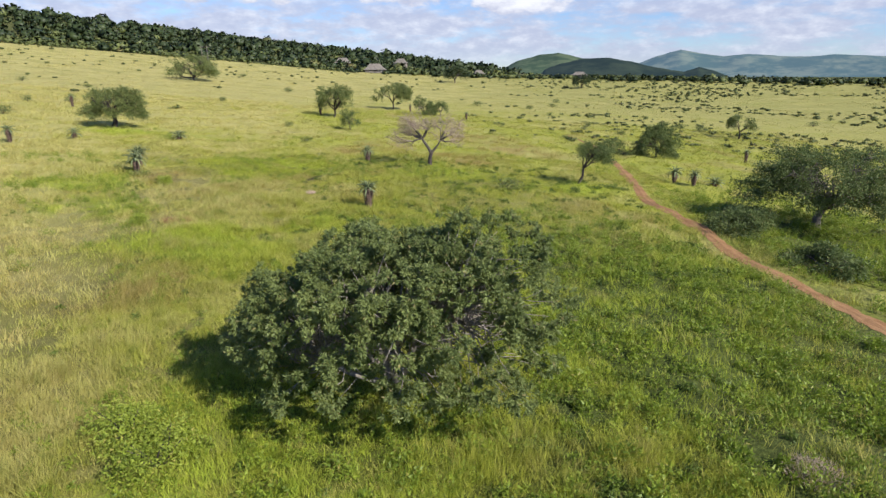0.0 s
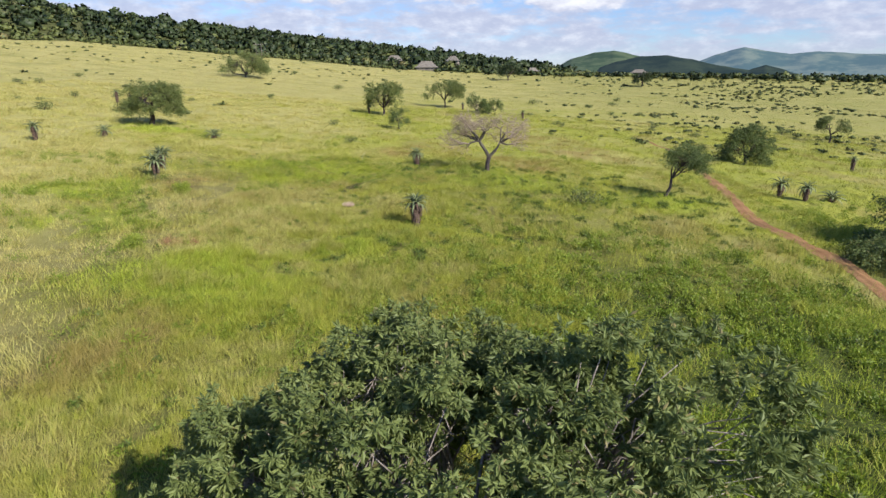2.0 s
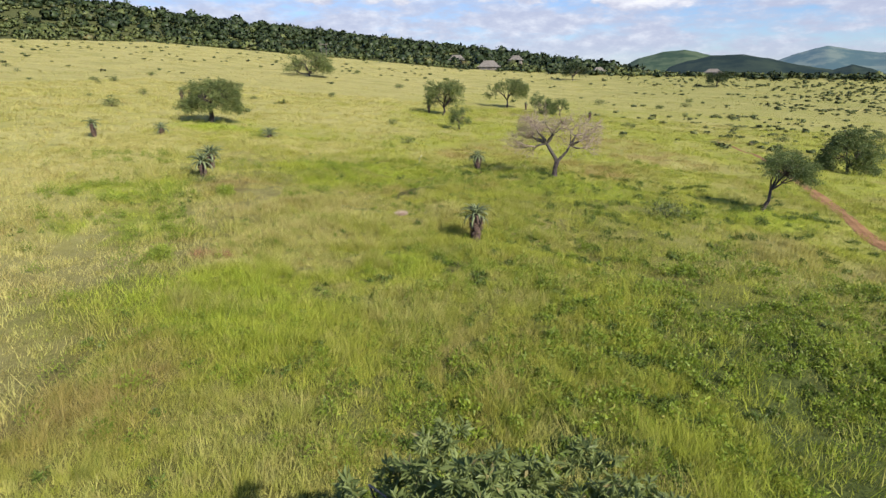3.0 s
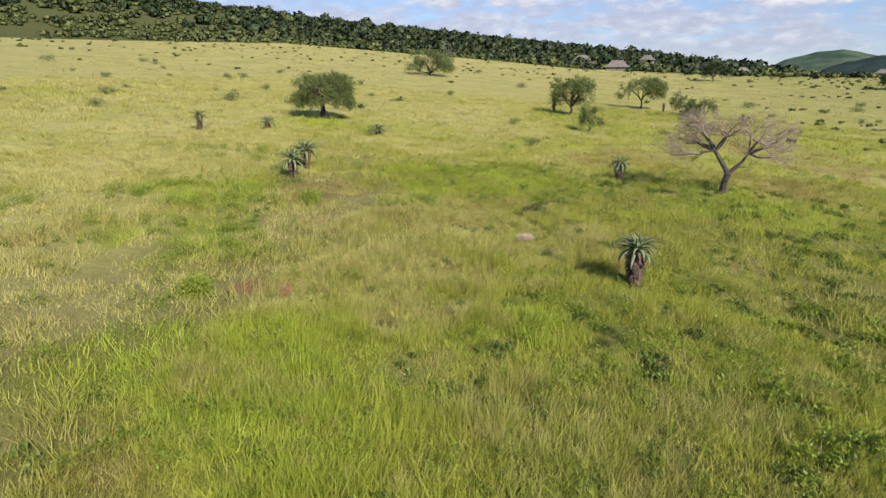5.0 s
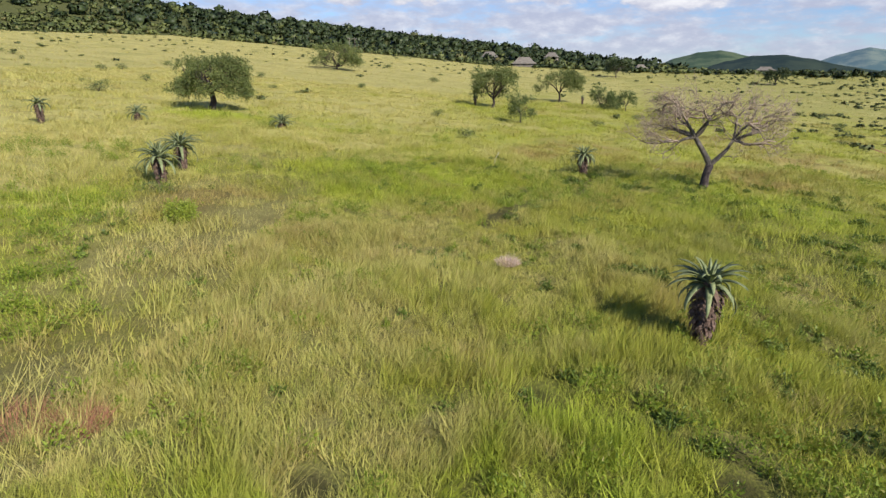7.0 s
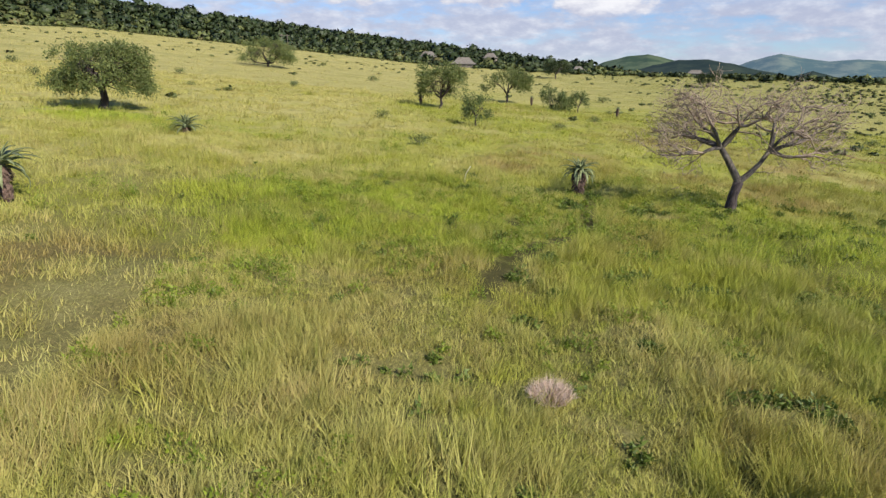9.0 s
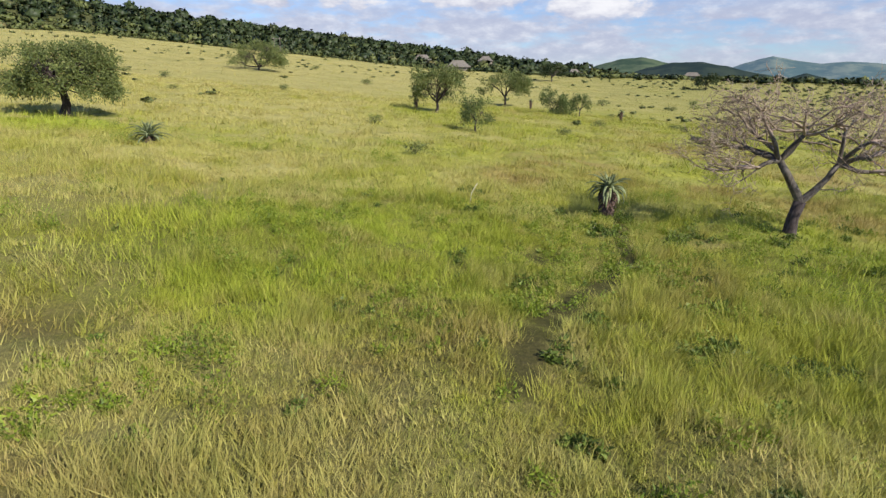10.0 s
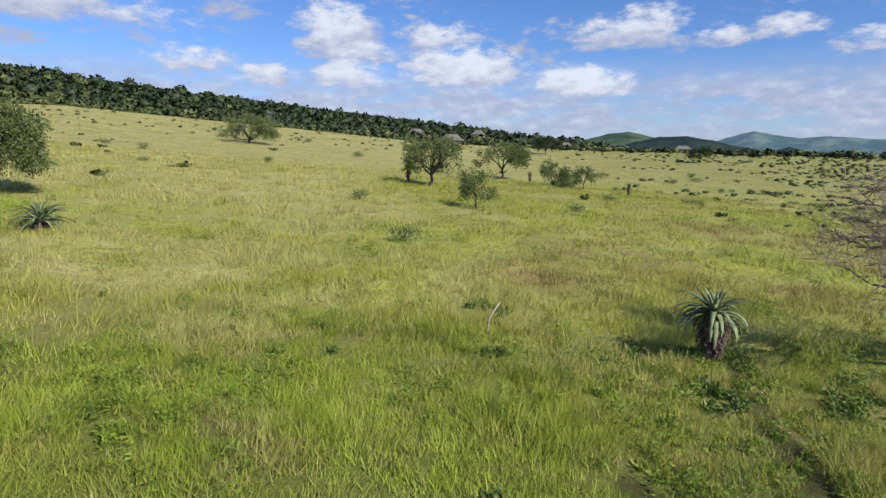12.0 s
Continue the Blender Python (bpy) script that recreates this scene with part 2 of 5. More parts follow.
def soil_material():
    m, t = material("field_soil")
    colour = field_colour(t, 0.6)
    where = t.scaled(t.at, 1, 1, 0)
    fine = t.noise(where, 6.0, 5.0, 0.7)
    grain = t.noise(where, 1.1, 6.0, 0.7)
    split = t.n("ShaderNodeSeparateXYZ")
    t.put(split.inputs[0], where)
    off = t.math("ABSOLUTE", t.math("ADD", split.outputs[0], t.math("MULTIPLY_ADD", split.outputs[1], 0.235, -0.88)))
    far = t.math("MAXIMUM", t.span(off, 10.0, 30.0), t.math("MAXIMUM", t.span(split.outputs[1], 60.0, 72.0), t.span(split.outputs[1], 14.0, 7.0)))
    # soil close to the way is darkened for the shade between the blades
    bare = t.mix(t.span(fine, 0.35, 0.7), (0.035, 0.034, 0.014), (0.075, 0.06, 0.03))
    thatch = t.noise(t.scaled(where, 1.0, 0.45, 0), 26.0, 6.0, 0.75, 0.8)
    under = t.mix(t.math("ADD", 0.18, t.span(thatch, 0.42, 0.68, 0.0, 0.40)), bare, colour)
    # the far sward's colour is toned down for its blades' own shade
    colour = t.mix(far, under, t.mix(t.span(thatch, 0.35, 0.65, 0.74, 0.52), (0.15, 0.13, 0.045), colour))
    # trail and hollows: trodden earth, painted darker for the shade lying in them
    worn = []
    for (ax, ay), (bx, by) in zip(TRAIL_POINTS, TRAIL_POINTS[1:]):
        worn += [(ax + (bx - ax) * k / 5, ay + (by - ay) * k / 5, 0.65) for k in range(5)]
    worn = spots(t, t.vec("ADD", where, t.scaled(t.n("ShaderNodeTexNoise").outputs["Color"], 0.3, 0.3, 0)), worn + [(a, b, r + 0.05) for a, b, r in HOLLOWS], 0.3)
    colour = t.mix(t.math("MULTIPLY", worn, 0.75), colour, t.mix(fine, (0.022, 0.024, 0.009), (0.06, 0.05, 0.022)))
    # ground under the eastern herbs painted dark for the shaded gaps between them
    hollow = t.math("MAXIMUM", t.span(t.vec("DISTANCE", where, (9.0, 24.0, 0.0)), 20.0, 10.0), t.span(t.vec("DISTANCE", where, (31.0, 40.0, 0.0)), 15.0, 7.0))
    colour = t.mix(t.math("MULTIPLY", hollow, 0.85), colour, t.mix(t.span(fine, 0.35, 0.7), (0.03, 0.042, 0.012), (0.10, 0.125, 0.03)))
    colour = t.mix(t.span(t.vec("LENGTH", where), 418.0, 436.0, 0.0, 0.9), colour, t.mix(t.span(grain, 0.35, 0.65), (0.03, 0.042, 0.014), (0.09, 0.10, 0.035)))
    shrub = t.span(t.noise(where, 0.55, 4.0, 0.7), 0.54, 0.70)
    dark = t.mix(t.math("MULTIPLY", shrub, t.math("MULTIPLY", far, 0.55)), colour, (0.085, 0.10, 0.028))
    tuft = t.math("ADD", t.math("MULTIPLY", t.noise(where, 0.75, 3.0, 0.6), 9.0), t.math("MULTIPLY", t.noise(where, 2.6, 2.0, 0.6), 4.0))
    relief = t.math("ADD", t.math("ADD", fine, t.math("MULTIPLY", grain, 2.0)), t.math("MULTIPLY", tuft, far))
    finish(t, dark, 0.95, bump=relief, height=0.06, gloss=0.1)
    return m


def blade_material():
    m, t = material("grass_blades")
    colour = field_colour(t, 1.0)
    rnd = t.n("ShaderNodeNewGeometry").outputs["Random Per Island"]
    colour = t.mix(t.span(rnd, 0.0, 0.35, 0.4, 0.0, False), colour, (0.09, 0.135, 0.02))
    colour = t.mix(t.span(rnd, 0.72, 1.0, 0.0, 0.22, False), colour, (0.58, 0.48, 0.17))
    where = t.scaled(t.at, 1, 1, 0)
    herd = t.span(t.noise(where, 2.4, 3.0, 0.6), 0.55, 0.66)
    colour = t.mix(t.math("MULTIPLY", herd, 0.5), colour, (0.11, 0.17, 0.018))
    tan = t.span(t.noise(where, 1.9, 3.0, 0.65, 0.6), 0.56, 0.66)
    colour = t.mix(t.math("MULTIPLY", tan, 0.3), colour, (0.50, 0.37, 0.17))
    seed = t.math("MULTIPLY", t.span(t.noise(where, 0.33, 4.0, 0.6, 0.5), 0.50, 0.66), t.span(t.math("FRACT", t.math("MULTIPLY", rnd, 7.0)), 0.45, 0.6))
    colour = t.mix(t.math("MULTIPLY", seed, 0.45), colour, (0.52, 0.38, 0.17))
    finish(t, colour, 0.7, 0.22, gloss=0.12)
    return m


def leaf_material(name, dark, light, dead, share=0.03, thin=0.25, gloss=0.3, rough=0.5, patch_scale=0.8, own=0.6):
    m, t = material(name)
    rnd = t.n("ShaderNodeNewGeometry").outputs["Random Per Island"]
    patch = t.noise(t.at, patch_scale, 3.0)
    colour = t.mix(t.math("ADD", t.math("MULTIPLY", rnd, own), t.math("MULTIPLY", t.span(patch, 0.32, 0.68), 1.0 - own)), dark, light)
    colour = t.mix(t.span(rnd, 1.0 - share, 1.0 - share * 0.8, 0.0, 0.8), colour, dead)
    finish(t, colour, rough, thin, gloss=gloss)
    return m


def bark_material(name, dark, light, scale=9.0):
    m, t = material(name)
    ridge = t.noise(t.scaled(t.at, 1, 1, 0.25), scale, 6.0, 0.7, 0.6)
    lichen = t.span(t.noise(t.at, 2.3, 4.0), 0.5, 0.7)
    colour = t.mix(t.span(ridge, 0.3, 0.7), dark, light)
    colour = t.mix(t.math("MULTIPLY", lichen, 0.3), colour, tuple(min(1, c * 1.5 + 0.02) for c in light))
    finish(t, colour, 0.9, bump=ridge, height=0.03)
    return m


def earth_material():
    m, t = material("red_earth")
    n = t.noise(t.at, 0.8, 6.0, 0.65)
    fine = t.noise(t.at, 7.0, 6.0, 0.7)
    colour = t.mix(t.span(n, 0.3, 0.7), (0.235, 0.122, 0.055), (0.36, 0.205, 0.098))
    colour = t.mix(t.span(fine, 0.55, 0.75, 0.0, 0.5), colour, (0.22, 0.12, 0.06))
    finish(t, colour, 0.95, bump=t.math("ADD", fine, n), height=0.06, gloss=0.1)
    return m


def thatch_material():
    m, t = material("thatch")
    n = t.noise(t.scaled(t.at, 6, 6, 0.8), 2.5, 5.0, 0.7)
    w = t.noise(t.at, 0.5, 3.0)
    colour = t.mix(t.span(n, 0.3, 0.7), (0.14, 0.12, 0.10), (0.27, 0.24, 0.20))
    colour = t.mix(t.span(w, 0.5, 0.7, 0.0, 0.4), colour, (0.09, 0.075, 0.06))
    finish(t, colour, 0.95, bump=n, height=0.05, gloss=0.1)
    return m


def plain_material(name, a, b, scale=3.0, rough=0.8):
    m, t = material(name)
    n = t.noise(t.at, scale, 5.0, 0.65)
    finish(t, t.mix(t.span(n, 0.3, 0.7), a, b), rough, bump=n, height=0.01)
    return m


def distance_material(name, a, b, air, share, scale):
    """Far hills: rock and bush, with the haze of the air before them mixed in as a glow."""
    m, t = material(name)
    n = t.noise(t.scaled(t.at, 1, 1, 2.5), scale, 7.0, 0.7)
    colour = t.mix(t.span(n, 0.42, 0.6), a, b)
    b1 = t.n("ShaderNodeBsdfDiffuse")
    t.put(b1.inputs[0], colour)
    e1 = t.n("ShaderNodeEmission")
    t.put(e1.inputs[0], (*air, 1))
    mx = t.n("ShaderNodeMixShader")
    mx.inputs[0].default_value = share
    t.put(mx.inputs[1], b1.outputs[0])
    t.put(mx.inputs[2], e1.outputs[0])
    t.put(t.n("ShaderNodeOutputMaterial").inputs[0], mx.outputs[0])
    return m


SOIL, BLADES, EARTH, THATCH = soil_material(), blade_material(), earth_material(), thatch_material()
TREE_LEAF = leaf_material("grey_green_leaves", (0.09, 0.125, 0.034), (0.30, 0.345, 0.115), (0.34, 0.27, 0.12), thin=0.35, gloss=0.25, rough=0.5)
DARK_LEAF = leaf_material("dark_olive_leaves", (0.068, 0.10, 0.028), (0.22, 0.265, 0.085), (0.30, 0.24, 0.10), thin=0.35, gloss=0.25, rough=0.5)
OLIVE_LEAF = leaf_material("olive_leaves", (0.08, 0.11, 0.03), (0.235, 0.265, 0.08), (0.25, 0.19, 0.07))
# forest greens are toned darker to hold the cloud shade over the ridge
WOOD_LEAF = leaf_material("forest_leaves", (0.024, 0.040, 0.014), (0.078, 0.104, 0.034), (0.12, 0.12, 0.045), 0.03, patch_scale=0.1, own=0.3)
HILL_LEAF = leaf_material("hill_bush_leaves", (0.065, 0.09, 0.026), (0.20, 0.22, 0.065), (0.24, 0.20, 0.08), 0.04, patch_scale=0.12, own=0.35)
HERB_LEAF = leaf_material("yellow_green_herb", (0.20, 0.27, 0.03), (0.42, 0.47, 0.07), (0.45, 0.38, 0.10), 0.05, 0.35)
THICKET_LEAF = leaf_material("thicket_leaves", (0.10, 0.16, 0.016), (0.34, 0.41, 0.045), (0.36, 0.30, 0.09), 0.05, 0.3)
# weed leaves with the shade of the grass gaps put into their colour
SHADE_LEAF = leaf_material("shaded_weed_leaves", (0.07, 0.11, 0.018), (0.20, 0.26, 0.045), (0.22, 0.18, 0.07), 0.05, 0.25)
WEED_LEAF = leaf_material("weed_leaves", (0.11, 0.175, 0.018), (0.34, 0.41, 0.045), (0.36, 0.30, 0.09), 0.06, 0.35)
BARK = bark_material("grey_brown_bark", (0.075, 0.06, 0.048), (0.20, 0.17, 0.14))
PALE_BARK = bark_material("pale_bark", (0.16, 0.135, 0.115), (0.36, 0.31, 0.27))
DARK_BARK = bark_material("dark_bark", (0.032, 0.024, 0.022), (0.11, 0.085, 0.078))
TWIG = bark_material("grey_twig", (0.19, 0.135, 0.10), (0.50, 0.39, 0.30), 5.0)
ALOE_LEAF = plain_material("aloe_leaf", (0.12, 0.15, 0.06), (0.28, 0.31, 0.15), 6.0, 0.7)
ALOE_DEAD = plain_material("dead_aloe_leaf", (0.075, 0.048, 0.036), (0.21, 0.14, 0.105), 9.0, 0.9)
PLASTER = plain_material("brown_plaster", (0.20, 0.165, 0.13), (0.34, 0.29, 0.23), 1.0)
TIMBER = plain_material("weathered_timber", (0.12, 0.10, 0.085), (0.22, 0.19, 0.16), 8.0)
DRY_STALK = plain_material("dry_stalk", (0.55, 0.50, 0.38), (0.72, 0.66, 0.52), 5.0)
PINK_STRAW = plain_material("pinkish_dry_straw", (0.50, 0.37, 0.28), (0.68, 0.53, 0.41), 6.0)
RED_STALK = plain_material("reddish_stalks", (0.26, 0.11, 0.07), (0.42, 0.22, 0.12), 6.0)
# far slopes: the bluish colour and share give the haze added as glow
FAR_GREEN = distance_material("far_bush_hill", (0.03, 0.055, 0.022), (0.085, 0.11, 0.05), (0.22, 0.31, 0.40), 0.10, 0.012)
# this hill's cloud shade is put into its dark colours
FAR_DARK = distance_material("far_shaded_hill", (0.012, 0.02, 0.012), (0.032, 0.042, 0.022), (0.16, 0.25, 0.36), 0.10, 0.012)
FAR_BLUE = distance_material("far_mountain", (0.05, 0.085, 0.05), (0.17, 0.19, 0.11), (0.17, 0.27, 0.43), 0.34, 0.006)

# ---- building tools ----
def mesh_of(name, verts, tris, mat, smooth=False, normals=None):
    """A mesh from arrays of places and triangles, with soft normals where given."""
    verts, tris = np.asarray(verts, dtype=np.float32), np.asarray(tris, dtype=np.int32)
    me = bpy.data.meshes.new(name)
    me.vertices.add(len(verts))
    me.vertices.foreach_set("co", verts.ravel())
    me.loops.add(3 * len(tris))
    me.loops.foreach_set("vertex_index", tris.ravel())
    me.polygons.add(len(tris))
    me.polygons.foreach_set("loop_start", np.arange(len(tris), dtype=np.int32) * 3)
    me.polygons.foreach_set("use_smooth", np.full(len(tris), smooth, dtype=bool))
    me.update(calc_edges=True)
    me.materials.append(mat)
    if normals is not None:
        me.attributes.new("custom_normal", "FLOAT_VECTOR", "POINT").data.foreach_set("vector", np.asarray(normals, dtype=np.float32).ravel())
    return me


def part(name, me, parent, label=""):
    ob = new(name, me)
    ob.parent = parent
    return tagged(ob, label)


def thing(name, label, category, m, group="", kind=""):
    ob = new(name)
    ob.empty_display_size = 0.3
    ob.matrix_basis = m
    return tagged(ob, label, category, group, kind)


class Geo:
    """Gathers pieces into one mesh."""

    def __init__(self):
        self.v, self.f, self.n = [], [], 0

    def add(self, v, f):
        self.v.append(np.asarray(v, dtype=np.float32).reshape(-1, 3))
        self.f.append(np.asarray(f, dtype=np.int32).reshape(-1, 3) + self.n)
        self.n += len(self.v[-1])

    def tube(self, path, radii, sides=6):
        path = np.asarray(path, dtype=float)
        k = len(path)
        d = np.gradient(path, axis=0)
        d /= np.linalg.norm(d, axis=1)[:, None] + 1e-9
        ref = np.array([1.0, 0, 0]) if abs(d[0][0]) < 0.8 else np.array([0, 1.0, 0])
        u = np.cross(d, ref)
        u /= np.linalg.norm(u, axis=1)[:, None] + 1e-9
        w = np.cross(d, u)
        a = np.arange(sides) * 2 * math.pi / sides
        ring = np.cos(a)[None, :, None] * u[:, None, :] + np.sin(a)[None, :, None] * w[:, None, :]
        v = (path[:, None, :] + ring * np.asarray(radii)[:, None, None]).reshape(-1, 3)
        f = []
        for i in range(k - 1):
            for j in range(sides):
                p, q = i * sides + j, i * sides + (j + 1) % sides
                f += [(p, q, q + sides), (p, q + sides, p + sides)]
        v = np.vstack([v, path[-1]])
        f += [((k - 1) * sides + j, (k - 1) * sides + (j + 1) % sides, k * sides) for j in range(sides)]
        self.add(v, f)

    def mesh(self, name, mat, smooth=False):
        return mesh_of(name, np.vstack(self.v), np.vstack(self.f), mat, smooth)


def unit(v):
    return v / (np.linalg.norm(v, axis=-1, keepdims=True) + 1e-9)


def kites(rng, at, way, length, width):
    """Leaves: two triangles each, folded a little, at places at, along way."""
    n = len(at)
    way = unit(way)
    side = unit(np.cross(way, rng.normal(size=(n, 3))))
    up = np.cross(side, way)
    L, W = np.broadcast_to(length, n)[:, None], np.broadcast_to(width, n)[:, None]
    mid = at + way * L * 0.45 + up * L * 0.08
    v = np.stack([at, mid - side * W * 0.5, at + way * L, mid + side * W * 0.5], axis=1).reshape(-1, 3)
    b = (np.arange(n) * 4)[:, None]
    f = np.concatenate([b + np.array([0, 1, 2]), b + np.array([0, 2, 3])], axis=1).reshape(-1, 3)
    return v, f


def soft(v, centre, squash, up, keep):
    """Normals of leaf quads that follow the crown's outline: out from its middle, lifted by up; keep: share of the leaf's own."""
    out = unit((v - centre) * np.array([1, 1, squash])) + np.array([0, 0, up])
    q = v.reshape(-1, 4, 3)
    own = unit(np.cross(q[:, 1] - q[:, 0], q[:, 2] - q[:, 0]))
    own = np.repeat(own * np.where((own * out[::4]).sum(1, keepdims=True) < 0, -1, 1), 4, axis=0)
    return unit(unit(out) * (1 - keep) + own * keep)


def lumps(way, seed):
    """Uneven outline: a few waves over the directions."""
    r = np.random.default_rng(seed)
    out = np.zeros(len(way))
    for _ in range(7):
        k = r.normal(size=3) * 3.2
        out += np.sin(way @ k + r.uniform(0, 6.3))
    return out / 7


def grid_noise(x, y, cell, seed):
    """Smooth random field, 0 to 1, with features about cell metres wide."""
    r = np.random.default_rng(seed).random((64, 64))
    u, v = np.asarray(x) / cell, np.asarray(y) / cell
    i, j = np.floor(u).astype(int), np.floor(v).astype(int)
    a, b = u - i, v - j
    a, b = a * a * (3 - 2 * a), b * b * (3 - 2 * b)
    g = lambda p, q: r[p % 64, q % 64]
    return (g(i, j) * (1 - a) + g(i + 1, j) * a) * (1 - b) + (g(i, j + 1) * (1 - a) + g(i + 1, j + 1) * a) * b


# ---- the lie of the land ----
EDGE_AZ = (-180, -120, -90, -60, -36, -20, -10, 0, 10, 25, 40, 90, 140, 180)
EDGE_Z = (5, 22, 26, 27, 26, 16.6, 9.6, 6, 4.2, 2.3, 1, -12, -8, 5)
RIDGE_AZ = (-180, -120, -90, -60, -45, -36, -28.8, -20, -10, -5, 0, 3.4, 6, 10, 40, 90, 180)
RIDGE_Z = (10, 55, 86, 88, 76, 63, 55, 44, 31, 24, 16, 9, 3, -3, -12, -25, 10)


def slope(x, y):
    return -0.63 - 0.0694 * x - 0.0093 * y


ROAD = ((18.0, -70.0), (20.0, -40.0), (20.6, -12.0), (20.9, 8.0), (21.0, 18.0), (21.2, 24.8), (21.0, 27.5), (20.6, 30.8), (20.2, 36.5), (20.4, 43.2), (20.0, 48.2), (19.8, 53.3), (22.0, 65.3), (24.2, 79.5), (25.2, 88.0), (26.6, 99.0), (27.2, 107.0), (26.0, 120.0))


def mounds(x, y):
    """Tussocky unevenness of the field, fading out far off and along the track."""
    fade = np.clip((110 - np.hypot(x + 6, y - 40)) / 55, 0, 1)
    track = np.clip((np.abs(x - np.interp(y, [p[1] for p in ROAD], [p[0] for p in ROAD])) - 2.0) / 3.0, 0, 1)
    return fade * track * (0.40 * (grid_noise(x, y, 2.3, 41) - 0.5) + 0.34 * (grid_noise(x, y, 5.2, 42) - 0.5))


def height(x, y):
    """The ground with its tussocks."""
    x, y = np.asarray(x, dtype=float), np.asarray(y, dtype=float)
    return lie(x, y) + mounds(x, y)


def lie(x, y):
    """The ground: a plain tilted towards the east, cupped at its rim, with a wooded ridge behind it in the north-west."""
    x, y = np.asarray(x, dtype=float), np.asarray(y, dtype=float)
    r, az = np.hypot(x, y), np.degrees(np.arctan2(x, y))
    rim = np.interp(az, EDGE_AZ, EDGE_Z)
    ridge = np.interp(az, RIDGE_AZ, RIDGE_Z)
    a = np.radians(az)
    cup = (rim - slope(420 * np.sin(a), 420 * np.cos(a))) * np.clip((r - 150) / 270, 0, 1) ** 2
    z = slope(np.minimum(r, 420) * np.sin(a), np.minimum(r, 420) * np.cos(a)) + cup
    s = np.clip((r - 420) / 290, 0, 1)
    z = z + (ridge - rim) * s * s * (3 - 2 * s)
    s = np.clip((r - 760) / 900, 0, 1)
    z = z + (-30 - ridge) * s * s * (3 - 2 * s)
    roll = 0.10 * np.sin(0.43 * x + 0.21 * y + 1) + 0.09 * np.sin(-0.17 * x + 0.38 * y) + 0.05 * np.sin(0.9 * x - 0.7 * y)
    return z + roll * np.clip(1.5 - r / 400, 0, 1)


def on_ground(x, y, turn=0, sink=0.0, scale=1.0):
    return pose(x, y, float(lie(x, y)) - sink, 0, 0, turn) @ Matrix.Scale(scale, 4)


def make_ground():
    rings = [0.0]
    step = 0.5
    while rings[-1] < 4900:
        rings.append(rings[-1] + step)
        step *= 1.0 if rings[-1] < 34 else 1.04 if rings[-1] < 900 else 1.12
    n = 440
    a = np.arange(n) * 2 * math.pi / n
    r = np.array(rings[1:])[:, None]
    x, y = -6 + r * np.sin(a), 40 + r * np.cos(a)
    v = np.stack([x, y, height(x, y)], axis=-1).reshape(-1, 3)
    v = np.vstack([v, (-6, 40, float(height(-6, 40)))])
    f = []
    for j in range(n):
        k = (j + 1) % n
        f.append((len(v) - 1, k, j))
    i, j = np.meshgrid(np.arange(len(rings) - 2), np.arange(n), indexing="ij")
    p, q = (i * n + j).ravel(), (i * n + (j + 1) % n).ravel()
    f = np.vstack([np.array(f), np.stack([p, q, q + n], 1), np.stack([p, q + n, p + n], 1)])
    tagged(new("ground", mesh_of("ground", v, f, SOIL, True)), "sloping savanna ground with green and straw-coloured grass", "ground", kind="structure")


make_ground()

def curve_through(points, steps):
    """A smooth line through the points (Catmull-Rom)."""
    p = np.array([points[0], *points, points[-1]], dtype=float)
    out = []
    for i in range(1, len(p) - 2):
        for t in np.linspace(0, 1, steps, endpoint=False):
            a, b, c, d = p[i - 1:i + 3]
            out.append(0.5 * (2 * b + (c - a) * t + (2 * a - 5 * b + 4 * c - d) * t * t + (3 * b - a - 3 * c + d) * t ** 3))
    return np.array(out + [p[-2]])


ROAD_LINE = curve_through(ROAD, 14)


def road_gap(x, y):
    """Distance to the middle of the track."""
    d = np.full(np.shape(x), 1e9)
    for px, py in ROAD_LINE:
        d = np.minimum(d, np.hypot(x - px, y - py))
    return d


def make_road():
    d = unit(np.gradient(ROAD_LINE, axis=0))
    side = np.stack([d[:, 1], -d[:, 0]], 1)
    rows, cols = len(ROAD_LINE), 9
    s = np.linspace(-1, 1, cols)
    rng = np.random.default_rng(4)
    half = 0.62 + 0.12 * np.sin(np.arange(rows) * 0.45) + rng.normal(size=rows) * 0.05
    half *= np.interp(np.arange(rows), (0, rows * 0.72, rows), (1, 1, 0.35))
    xy = ROAD_LINE[:, None, :] + side[:, None, :] * (s[None, :, None] * half[:, None, None])
    lift = 0.035 + 0.04 * np.cos(s * 2 * math.pi) * (np.abs(s) < 0.95) - 0.05 * (np.abs(s) > 0.99)
    z = height(xy[..., 0], xy[..., 1]) + lift[None, :] + 0.03
    v = np.concatenate([xy, z[..., None]], -1).reshape(-1, 3)
    i, j = np.meshgrid(np.arange(rows - 1), np.arange(cols - 1), indexing="ij")
    p = (i * cols + j).ravel()
    f = np.vstack([np.stack([p, p + 1, p + cols + 1], 1), np.stack([p, p + cols + 1, p + cols], 1)])
    tagged(new("road", mesh_of("road", v, f, EARTH, True)), "narrow red-earth track worn through the grass", "road", kind="structure")


make_road()


